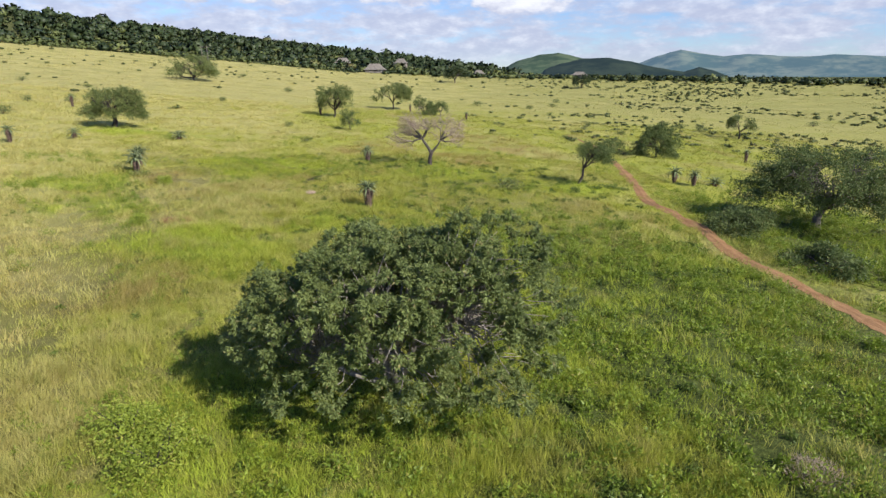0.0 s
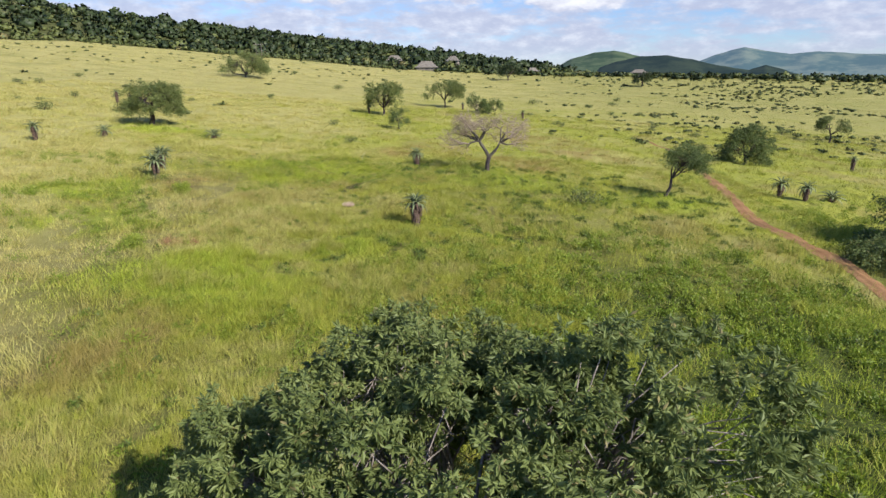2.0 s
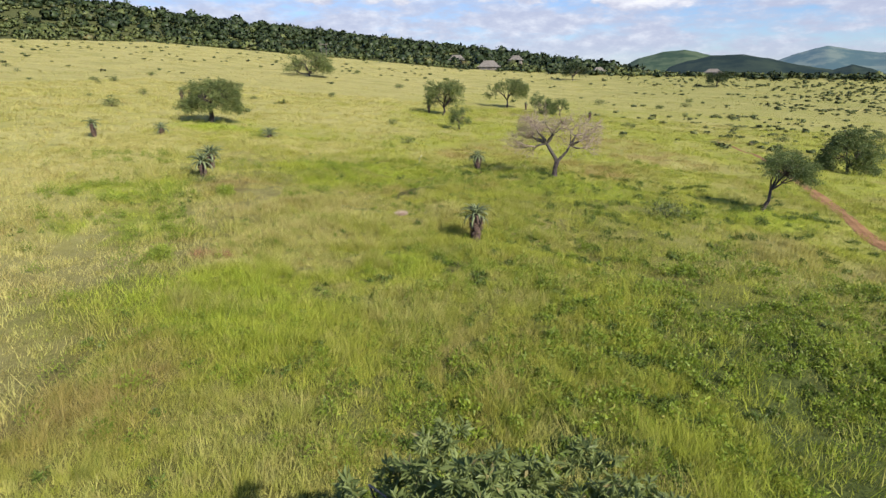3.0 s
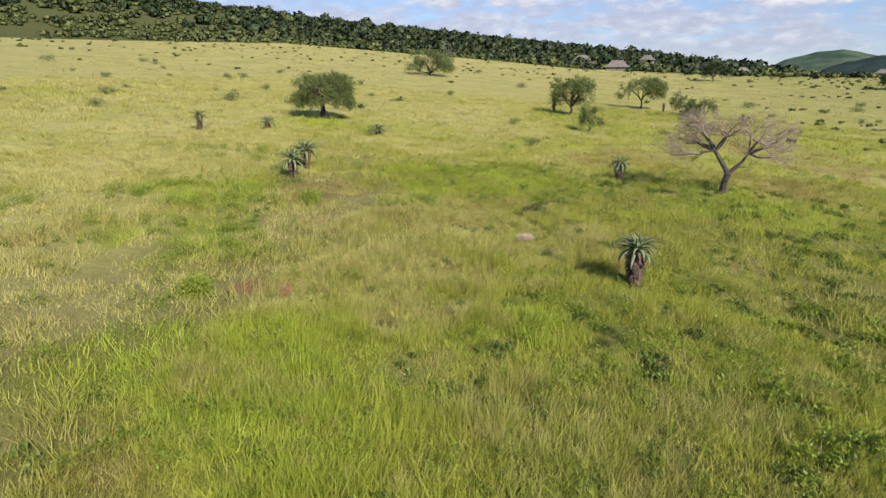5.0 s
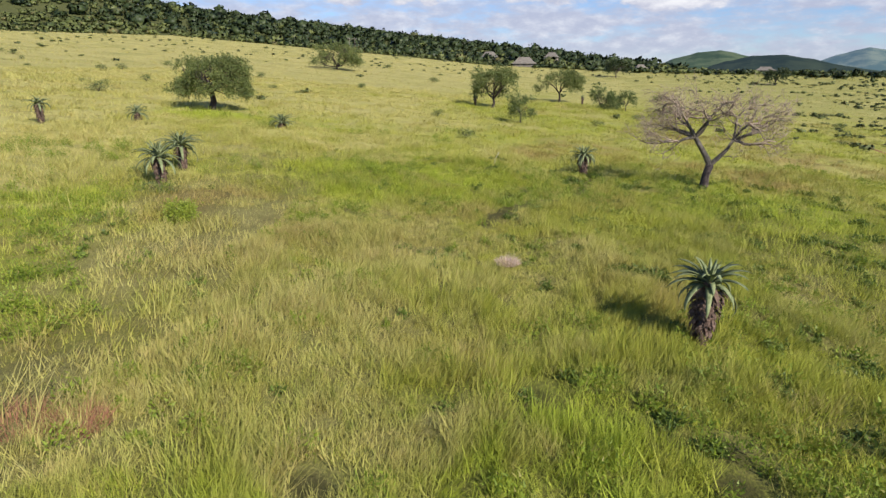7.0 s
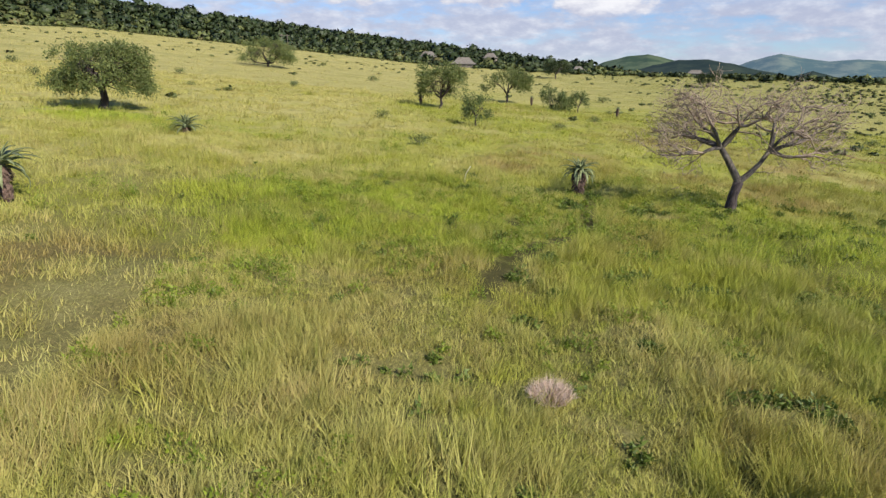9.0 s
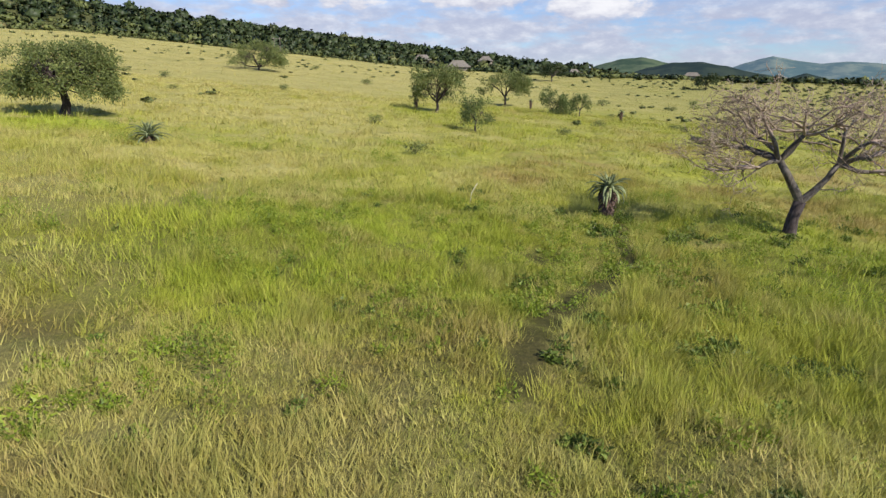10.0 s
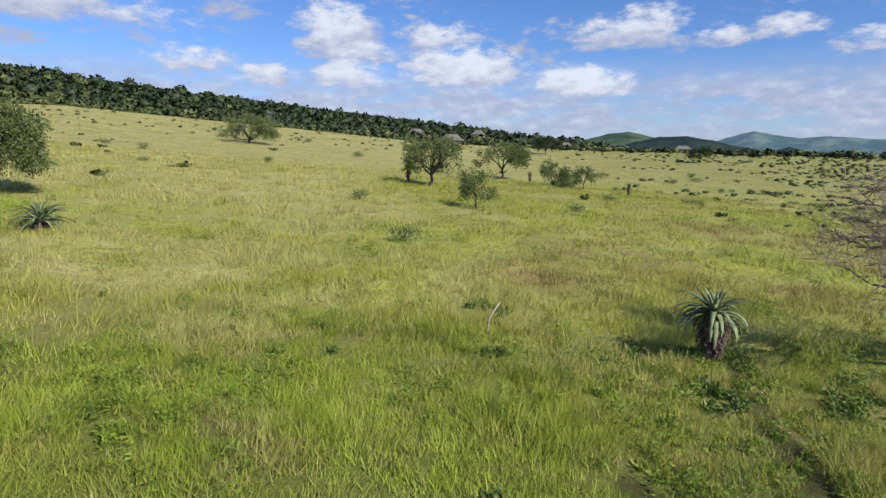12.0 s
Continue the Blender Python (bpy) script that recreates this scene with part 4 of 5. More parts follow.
# ---- shrubs ----
def make_shrub(label, m, seed, tall, wide, mat, leaf=0.18, leaves=26):
    """A low shrub: a handful of stems under small leaves."""
    rng = np.random.default_rng(seed)
    root = thing("shrub", label, "shrub", m, "shrubs in the field")
    tips = []
    for k in range(7):
        g = Geo()
        a = k * 0.9 + rng.uniform(0, 0.5)
        tip = np.array([math.cos(a) * wide * rng.uniform(0.15, 0.42), math.sin(a) * wide * rng.uniform(0.15, 0.42), tall * rng.uniform(0.55, 0.95)])
        mid = tip * np.array([0.4, 0.4, 0.5]) + rng.normal(size=3) * 0.05
        g.tube(((0, 0, -0.1), mid, tip), (0.03, 0.022, 0.01), 5)
        part("stem", g.mesh("stem", DARK_BARK, True), root)
        tips += [tip, tip * 0.6 + mid * 0.4, np.array([tip[0] * 1.1, tip[1] * 1.1, tip[2] * 0.4])]
    at = np.repeat(np.array(tips), leaves, axis=0)
    off = rng.normal(size=at.shape) * np.array([wide * 0.12, wide * 0.12, tall * 0.13])
    at = at + off
    at[:, 2] = np.maximum(at[:, 2], 0.05)
    size = leaf * rng.uniform(0.65, 1.35, len(at))
    v, f = kites(rng, at, off + rng.normal(size=at.shape) * 0.15, size, size * 0.5)
    v[:, 2] = np.maximum(v[:, 2], 0.02)
    part("foliage", mesh_of("foliage", v, f, mat, False, soft(v, np.array([0, 0, 0.1]), 1.0, 0.3, 0.4)), root)
    return root


SHRUBS = [make_shrub("low dark-green shrub standing in the grass", on_ground(-27.6, 102.4, scale=0.7), 61, 1.3, 2.4, DARK_LEAF),
          make_shrub("sparse brownish shrub standing in the grass", on_ground(-19.7, 82.0, scale=0.75), 62, 1.1, 2.2, OLIVE_LEAF),
          make_shrub("spreading olive-green shrub in the grass", on_ground(6.4, 54.6), 63, 1.2, 2.6, OLIVE_LEAF)]
SHRUB_PLACES = ((-114.8, 146.0), (-82.3, 106.3), (-126.5, 176.0), (-80.2, 124.6), (-60.9, 160.2), (-180.7, 138.2), (-140.3, 116.7), (-121.9, 111.1), (-83.9, 81.7),
                (-71.0, 70.2), (-96.0, 94.8), (-178.8, 169.5), (-149.0, 150.8), (-123.9, 130.0), (-165.1, 162.4), (-87.1, 106.6), (-120.1, 145.3), (-70.6, 92.6), (-83.3, 116.3),
                (-7.3, 109.0), (-0.6, 129.2), (6.3, 161.9), (14.5, 162.6), (12.6, 137.9), (9.3, 113.3), (31.5, 214.5), (42.9, 232.1))
SHRUB_PLACES_EAST = ((33.4, 184.2), (39.1, 193.2), (44.8, 196.1), (-88.4, 161.8), (-105.3, 172.9), (-66.5, 129.3), (-59.0, 154.7), (-99.5, 290.8), (-58.8, 220.2), (37.7, 151.9), (49.0, 255.8),
                     (12.1, 215.2), (14.0, 138.2), (40.5, 131.3), (125.6, 196.3), (144.4, 216.4), (36.0, 44.8), (70.3, 157.8), (67.0, 163.1), (24.2, 114.6), (-26.9, 50.2), (26.0, 37.0), (-30.8, 53.4))
rng0 = np.random.default_rng(77)
for i, (x, y) in enumerate(SHRUB_PLACES + SHRUB_PLACES_EAST):
    s = rng0.uniform(0.5, 1.0) * (1.0 + 0.004 * max(0, math.hypot(x, y) - 60))
    copy_thing(SHRUBS[i % 3], on_ground(x, y, rng0.uniform(0, 360), 0.02, s))


# ---- huts and poles ----
def make_hut(label, x, y, wide, deep, eaves, ridge, turn, lift=0.0):
    """A thatched lodge: plastered walls under a hipped roof with thick eaves and dark openings."""
    root = thing("thatched_hut", label, "hut", pose(x, y, float(height(x, y)) + lift, 0, 0, turn), "thatched huts")
    w, d = wide / 2, deep / 2
    for name, mat, x0, x1, y0, y1, z0, z1 in (("wall", PLASTER, -w * 0.86, w * 0.86, -d * 0.82, d * 0.82, -2.5, eaves + 0.2),
                                              ("door", TIMBER, -w * 0.12, w * 0.12, -d * 0.82 - 0.08, -d * 0.82 + 0.1, 0.0, eaves - 0.3),
                                              ("window", TIMBER, -w * 0.62, -w * 0.3, -d * 0.82 - 0.08, -d * 0.82 + 0.1, 0.9, eaves - 0.4),
                                              ("window", TIMBER, w * 0.3, w * 0.62, -d * 0.82 - 0.08, -d * 0.82 + 0.1, 0.9, eaves - 0.4)):
        bm = bmesh.new()
        bmesh.ops.create_cube(bm, size=1, matrix=Matrix.Translation(((x0 + x1) / 2, (y0 + y1) / 2, (z0 + z1) / 2)) @ Matrix.Diagonal((x1 - x0, y1 - y0, z1 - z0, 1)))
        bmesh.ops.bevel(bm, geom=bm.edges[:], offset=0.04, segments=1, affect="EDGES")
        me = bpy.data.meshes.new(name)
        bm.to_mesh(me)
        bm.free()
        me.materials.append(mat)
        made = part(name, me, root)
        if name == "window":
            frame_bars = Geo()
            for s, e in (((x0, z0), (x1, z0)), ((x0, z1), (x1, z1)), ((x0, z0), (x0, z1)), ((x1, z0), (x1, z1))):
                frame_bars.tube(((s[0], y0 - 0.03, s[1]), (e[0], y0 - 0.03, e[1])), (0.06, 0.06), 4)
            part("window_frame", frame_bars.mesh("window_frame", DRY_STALK), made)
    g = Geo()
    k = 9
    for side in (0.0, -0.35):
        v = []
        for i in range(k):
            s = i / (k - 1)
            z = eaves + side + (ridge - eaves) * s - 0.5 * math.sin(math.pi * s)
            a, b = w * (1 - s) + w * 0.45 * s, d * (1 - s) + 0.15 * s
            v += [(-a, -b, z), (a, -b, z), (a, b, z), (-a, b, z)]
        f = []
        for i in range(k - 1):
            for j in range(4):
                p, q = i * 4 + j, i * 4 + (j + 1) % 4
                f += [(p, q, q + 4), (p, q + 4, p + 4)]
        f += [(k * 4 - 4, k * 4 - 3, k * 4 - 2), (k * 4 - 4, k * 4 - 2, k * 4 - 1)]
        g.add(v, f)
    rim = [(x0, y0, eaves + s) for s in (0.0, -0.35) for x0, y0 in ((-w, -d), (w, -d), (w, d), (-w, d))]
    g.add(rim, [t for j in range(4) for t in ((j, (j + 1) % 4, (j + 1) % 4 + 4), (j, (j + 1) % 4 + 4, j + 4))])
    part("roof", g.mesh("roof", THATCH), root, "weathered grey thatch roof")
    return root


make_hut("long thatched lodge with pale walls at the wood's edge", -52.0, 440.0, 17, 11, 2.4, 6.6, 8, -0.3)
make_hut("small thatched hut high among the trees", -37.0, 500.0, 11, 9, 3.0, 6.5, -6, 2.8)
make_hut("low thatched hut between bushes", 26.0, 455.0, 9, 7, 2.2, 4.6, 15, 0.0)
make_hut("long thatched lodge with a pale front", 103.0, 452.0, 13, 8, 2.4, 4.6, -12, 0.6)
make_hut("thatched hut half hidden on the wooded slope", -86.0, 500.0, 15, 10, 3.0, 7.0, 10, -0.5)


def make_pole():
    root = thing("power_pole", "twin wooden power pole with a crossarm on the ridge", "pole", on_ground(-150.0, 372.0, 20))
    for x in (-1.6, 1.6):
        g = Geo()
        g.tube(((x, 0, -0.5), (x, 0, 9.5)), (0.16, 0.11), 8)
        part("post", g.mesh("post", TIMBER, True), root)
    g = Geo()
    g.tube(((-3.0, 0, 8.6), (3.0, 0, 8.6)), (0.12, 0.12), 6)
    part("crossarm", g.mesh("crossarm", TIMBER), root)
    for x in (-2.6, 0.0, 2.6):
        g = Geo()
        g.tube(((x, 0, 8.6), (x, 0, 8.85), (x, 0, 9.0)), (0.05, 0.09, 0.04), 6)
        part("insulator", g.mesh("insulator", PLASTER, True), root)


HUTS = ((-52.0, 440.0), (-37.0, 500.0), (26.0, 455.0), (103.0, 452.0))
make_pole()


# ---- woods ----
def clumps(name, label, category, x, y, radius, tall, leaves, mat, seed, size=0.62, own=0.4):
    """Many crowns in one mesh: each an uneven dome of foliage with loose leaf sprays standing out of it."""
    rng = np.random.default_rng(seed)
    n = len(x)
    half = np.stack([radius, radius, tall * 0.55], -1)[:, None, :]
    base = np.stack([x, y, height(x, y) + tall * 0.45], -1)[:, None, :]
    # the domes: rings of eight and a top
    k, rings = 8, (-0.75, -0.2, 0.3, 0.7)
    dirs = np.array([(math.cos((j + 0.5 * (i % 2)) * 2 * math.pi / k) * math.sqrt(1 - h * h), math.sin((j + 0.5 * (i % 2)) * 2 * math.pi / k) * math.sqrt(1 - h * h), h) for i, h in enumerate(rings) for j in range(k)] + [(0, 0, 1.0)])
    m = len(dirs)
    dome = base + dirs[None] * rng.uniform(0.45, 0.98, (n, m, 1)) * half
    tris = [t for i in range(len(rings) - 1) for j in range(k) for a, b in (((i * k + j), (i * k + (j + 1) % k)),) for t in ((a, b, b + k), (a, b + k, a + k))]
    tris += [((len(rings) - 1) * k + j, (len(rings) - 1) * k + (j + 1) % k, m - 1) for j in range(k)]
    f0 = (np.array(tris)[None] + (np.arange(n) * m)[:, None, None]).reshape(-1, 3)
    n0 = unit(np.broadcast_to(dirs[None], dome.shape) + np.array([0, 0, 0.2])).reshape(-1, 3)
    # the sprays
    way = rng.normal(size=(n, leaves, 3))
    way[..., 2] = np.abs(way[..., 2]) - 0.3
    way = unit(way)
    at = (base + way * rng.uniform(0.75, 1.08, (n, leaves, 1)) * half).reshape(-1, 3)
    s = np.repeat(radius, leaves) * size * rng.uniform(0.6, 1.3, n * leaves)
    w = way.reshape(-1, 3)
    d = rng.normal(size=at.shape)
    d = unit(d - w * (d * w).sum(1, keepdims=True)) + w * 0.2 + rng.normal(size=at.shape) * 0.2
    v, f = kites(rng, at - unit(d) * s[:, None] * 0.5, d, s, s * 0.95)
    mid = np.repeat(np.broadcast_to(base, (n, leaves, 3)).reshape(-1, 3), 4, axis=0) - np.array([0, 0, 0.3])
    n1 = soft(v, mid, 1.0, 0.3, own)
    me = mesh_of(name, np.vstack([dome.reshape(-1, 3), v]), np.vstack([f0, f + n * m]), mat, True, np.vstack([n0, n1]))
    tagged(new(name, me), label, category, kind="stuff")


def make_woods():
    rng = np.random.default_rng(90)
    # the wooded ridge
    az, r = rng.uniform(-78, 7, 9000), np.sqrt(rng.uniform(412 ** 2, 725 ** 2, 9000))
    x, y = r * np.sin(np.radians(az)), r * np.cos(np.radians(az))
    cover = grid_noise(x, y, 40, 5)
    open_slope = np.clip((-az - 30) / 20, 0, 1) * np.clip((640 - r) / 150, 0, 1)
    clear = np.ones(len(x), dtype=bool)
    for hx, hy in HUTS:
        clear &= ~((np.abs(x - hx) < 12) & (y > hy - 34) & (y < hy + 9))
    keep = (cover > 0.08 + 0.22 * open_slope + 0.5 * np.clip((455 - r) / 45, 0, 1)) & clear
    x, y = x[keep][:4000], y[keep][:4000]
    rad = np.clip(rng.lognormal(1.28, 0.33, len(x)), 1.8, 7.5) * np.clip((np.hypot(x, y) - 380) / 70, 0.55, 1)
    light = rng.random(len(x)) < 0.75 * np.clip((-np.degrees(np.arctan2(x, y)) - 26) / 18, 0, 1) * np.clip((690 - np.hypot(x, y)) / 160, 0, 1) + 0.06 + 0.8 * np.clip((530 - np.hypot(x, y)) / 100, 0, 1)
    clumps("hill_bush", "olive-green bush on the open foot of the ridge", "bushes", x[light], y[light], rad[light] * 0.72, rad[light] * 0.8, 28, HILL_LEAF, 94, 0.40, 0.25)
    x, y, rad = x[~light], y[~light], rad[~light]
    clumps("forest", "dense dark-green forest on the ridge, toned for cloud shade", "forest", x, y, rad, rad * rng.uniform(0.9, 1.4, len(x)), 28, WOOD_LEAF, 91, 0.40, 0.25)
    # the belt of trees beyond the field
    az, r = rng.uniform(-10, 52, 1500), rng.uniform(408, 560, 1500)
    x, y = r * np.sin(np.radians(az)), r * np.cos(np.radians(az))
    clear = np.ones(len(x), dtype=bool)
    for hx, hy in HUTS:
        clear &= ~((np.abs(x - hx) < 9) & (y > hy - 34) & (y < hy + 8))
    x, y = x[clear], y[clear]
    rad = rng.uniform(1.5, 3.8, len(x))
    pale = rng.random(len(x)) < 0.4
    for pick, name, label, mat, seed in ((~pale, "bush_belt", "belt of mixed trees and bushes at the field's edge", WOOD_LEAF, 92), (pale, "olive_bushes", "olive-green bushes along the far edge of the field", HILL_LEAF, 95)):
        clumps(name, label, "bushes", x[pick], y[pick], rad[pick], rad[pick] * rng.uniform(0.7, 1.2, pick.sum()), 24, mat, seed, 0.42, 0.25)
    # scattered shrubs all over the far field, thicker in the east
    az, r = rng.uniform(-70, 60, 14000), np.sqrt(rng.uniform(110 ** 2, 420 ** 2, 14000))
    x, y = r * np.sin(np.radians(az)), r * np.cos(np.radians(az))
    dense = grid_noise(x, y * 2.2, 55, 8) * 0.7 + grid_noise(x, y, 17, 9) * 0.3
    want = np.clip((az - 2) / 14, 0, 1) * (dense > 0.42) * 0.55 + 0.015 + 0.05 * (r > 300) * (az < 0)
    keep = rng.random(len(x)) < want
    x, y = x[keep], y[keep]
    rad = rng.uniform(0.4, 1.1, len(x)) * np.interp(np.hypot(x, y), (110, 420), (0.8, 1.2))
    clumps("far_shrubs", "scattered low shrubs in the far field", "shrubs", x, y, rad, rad * rng.uniform(0.6, 1.0, len(x)), 14, HILL_LEAF, 93, 0.6)


make_woods()


# ---- grass ----
def tufts(name, label, rng, x, y, blades, tall, wide, spread):
    """Tufts of single blades, all in one mesh; their normals lean upwards, as a sward's do."""
    n = len(x)
    k = n * blades
    bx = np.repeat(x, blades) + rng.normal(size=k) * np.repeat(spread, blades)
    by = np.repeat(y, blades) + rng.normal(size=k) * np.repeat(spread, blades)
    base = np.stack([bx, by, height(bx, by) - 0.02], 1)
    L = np.repeat(tall * rng.lognormal(0.0, 0.28, n), blades) * rng.uniform(0.45, 1.15, k)
    stalk = rng.random(k) < 0.07
    L = np.where(stalk, L * 1.2, L)[:, None]
    lean = rng.normal(size=(k, 3)) * 0.42 + np.array([0.16, 0.06, 0.0]) + np.repeat(rng.normal(size=(n, 3)) * 0.26, blades, axis=0)
    lean[:, 2] = 0
    up = np.array([0, 0, 1.0])
    side = unit(np.cross(lean + rng.normal(size=lean.shape) * 0.4, up))
    W = (np.repeat(wide, blades) * rng.uniform(0.6, 1.4, k) * np.where(stalk, 0.6, 1.0))[:, None]
    tip = base + up * L * 0.95 + lean * L
    v = np.stack([base - side * W * 0.5, base + side * W * 0.5, tip], 1).reshape(-1, 3)
    f = np.arange(k * 3).reshape(-1, 3)
    own = np.cross(side, unit(tip - base))
    own *= np.where(own[:, 2:] < 0, -1, 1)
    e = 0.12
    top = lambda p, q: sward(p, q) + mounds(p, q)
    tilt = np.stack([top(bx - e, by) - top(bx + e, by), top(bx, by - e) - top(bx, by + e), np.full(k, 2 * e)], 1) / (2 * e)
    nor = unit(own * 0.55 + lean * 0.25 + unit(tilt * np.array([1.4, 1.4, 1.0])) * 0.85)
    tagged(new(name, mesh_of(name, v, f, BLADES, False, np.repeat(nor, 3, axis=0))), label, "grass", kind="stuff")


def sward(x, y):
    """How tall the grass stands at a place."""
    lump = 0.6 * grid_noise(x, y, 2.0, 22) + 0.4 * grid_noise(x, y, 0.9, 26)
    return 0.13 + 0.12 * grid_noise(x, y, 7, 21) + 0.35 * np.clip(lump * 1.9 - 0.48, 0, 1) ** 1.2


def herbs(x, y):
    """Where leafy herbs crowd out the grass, 0 to 1: the hollow east of the way, and the lush spots."""
    out = np.clip(1.25 - np.hypot((x - 9) / 15, (y - 28) / 15), 0, 1) * 0.9
    out = np.maximum(out, np.clip(1.25 - np.hypot((x + 5) / 7, (y - 36) / 8), 0, 1))
    out = np.maximum(out, 0.9 * np.clip(1.25 - np.hypot((x - 31) / 9, (y - 48) / 18), 0, 1))
    for cx, cy, r in LUSH:
        out = np.maximum(out, 0.8 * np.clip(1.3 - np.hypot(x - cx, y - cy) / r, 0, 1))
    out = np.maximum(out, 0.8 * (grid_noise(x, y, 6.0, 31) > 0.66))
    return out * np.clip(grid_noise(x, y, 3.5, 33) * 2.6 - 0.5, 0, 1)


TRAIL = curve_through(TRAIL_POINTS, 12)


def pocket(x, y):
    """Gaps between the tussocks, where darkened ground stands for shade; more of them in the greener east."""
    return grid_noise(x, y, 0.9, 51) < 0.16 + 0.09 * np.clip((x + 0.235 * y + 4) / 12, 0, 1) * (grid_noise(x, y, 6, 52) + 0.3)


def trail_gap(x, y):
    """Distance to the game trail."""
    d = np.full(np.shape(x), 1e9)
    for px, py in TRAIL:
        d = np.minimum(d, np.hypot(x - px, y - py))
    for px, py, r in HOLLOWS:
        d = np.minimum(d, np.hypot(x - px, y - py) - r + 0.3)
    return d


def near_way(x, y):
    """The strip of field that lies close below the way."""
    return (y > 10) & (y < 68) & (np.abs(x + 1.0 + np.maximum(y - 8, 0) * 0.235) < np.interp(y, (10, 25, 68), (11, 10, 9.5)))


def make_grass():
    rng = np.random.default_rng(101)
    # the stretch that the way leads over: fine blades close by, coarser ones to its sides
    n = 48000
    x, y = rng.uniform(-28, 14, n), rng.uniform(10, 68, n)
    core = near_way(x, y)
    keep = core & (road_gap(x, y) > 0.66) & (trail_gap(x, y) > 0.36) & (grid_noise(x, y, 0.55, 23) > 0.32) & ~pocket(x, y) & (rng.random(n) > 0.35 * herbs(x, y))
    x, y = x[keep], y[keep]
    tufts("tall_grass", "tall green and straw-coloured savanna grass", rng, x, y, 37, sward(x, y), np.full(len(x), 0.0135), np.full(len(x), 0.14))
    n = 36000
    x, y = rng.uniform(-28, 14, n), rng.uniform(10, 68, n)
    keep = near_way(x, y) & (trail_gap(x, y) > 0.5) & ~pocket(x, y)
    x, y = x[keep], y[keep]
    tufts("low_grass", "short dense grass under the taller blades", rng, x, y, 15, sward(x, y) * 0.7 + 0.04, np.full(len(x), 0.026), np.full(len(x), 0.13))
    n = 7000
    x, y = rng.uniform(-28, 14, n), rng.uniform(10, 68, n)
    keep = near_way(x, y) & (trail_gap(x, y) > 0.6) & (grid_noise(x, y, 1.4, 27) > 0.42) & ~pocket(x, y)
    x, y = x[keep], y[keep]
    tufts("grass_bunches", "broad-bladed bunches standing out of the savanna grass", rng, x, y, 40, sward(x, y) * 0.9 + 0.04, np.full(len(x), 0.014), np.full(len(x), 0.07))
    n = 27000
    x, y = rng.uniform(-48, 26, n), rng.uniform(9, 80, n)
    keep = ~near_way(x, y) & (road_gap(x, y) > 0.66) & (grid_noise(x, y, 1.1, 23) > 0.17) & (np.abs(x + 4.5 + (y - 9) * 0.12) < 12 + (y - 5) * 0.72) & (rng.random(n) > 0.6 * herbs(x, y))
    x, y = x[keep], y[keep]
    tufts("side_grass", "tall savanna grass beside the way", rng, x, y, 26, sward(x, y) * 1.05, np.full(len(x), 0.026), np.full(len(x), 0.24))
    # the middle distance
    n = 31000
    x, y = rng.uniform(-120, 95, n), rng.uniform(8, 165, n)
    inner = near_way(x, y) | ((x > -48) & (x < 26) & (y > 9) & (y < 80) & (np.abs(x + 4.5 + (y - 9) * 0.12) < 12 + (y - 5) * 0.72))
    seen = np.abs(x + 10) < 16 + y * 1.0
    keep = ~inner & seen & (road_gap(x, y) > 1.05) & (grid_noise(x, y, 3.0, 24) > 0.2)
    x, y = x[keep], y[keep]
    far = np.interp(np.hypot(x, y - 30), (30, 130), (0.034, 0.085))
    tufts("meadow_grass", "waving savanna grass in the middle distance", rng, x, y, 16, sward(x, y) * 1.15, far, far * 6)
    # the far field
    n = 30000
    x, y = rng.uniform(-330, 240, n), rng.uniform(100, 425, n)
    r = np.hypot(x, y)
    keep = (r < 422) & ((y > 160) | (x < -115) | (x > 92)) & (np.abs(x + 10) < 16 + y * 1.1) & (grid_noise(x, y, 9.0, 25) > 0.3)
    x, y = x[keep][:12000], y[keep][:12000]
    wide = np.interp(np.hypot(x, y), (150, 420), (0.10, 0.19))
    tufts("far_grass", "pale dry grass of the far field", rng, x, y, 10, sward(x, y) * 1.1, wide, wide * 9)


make_grass()


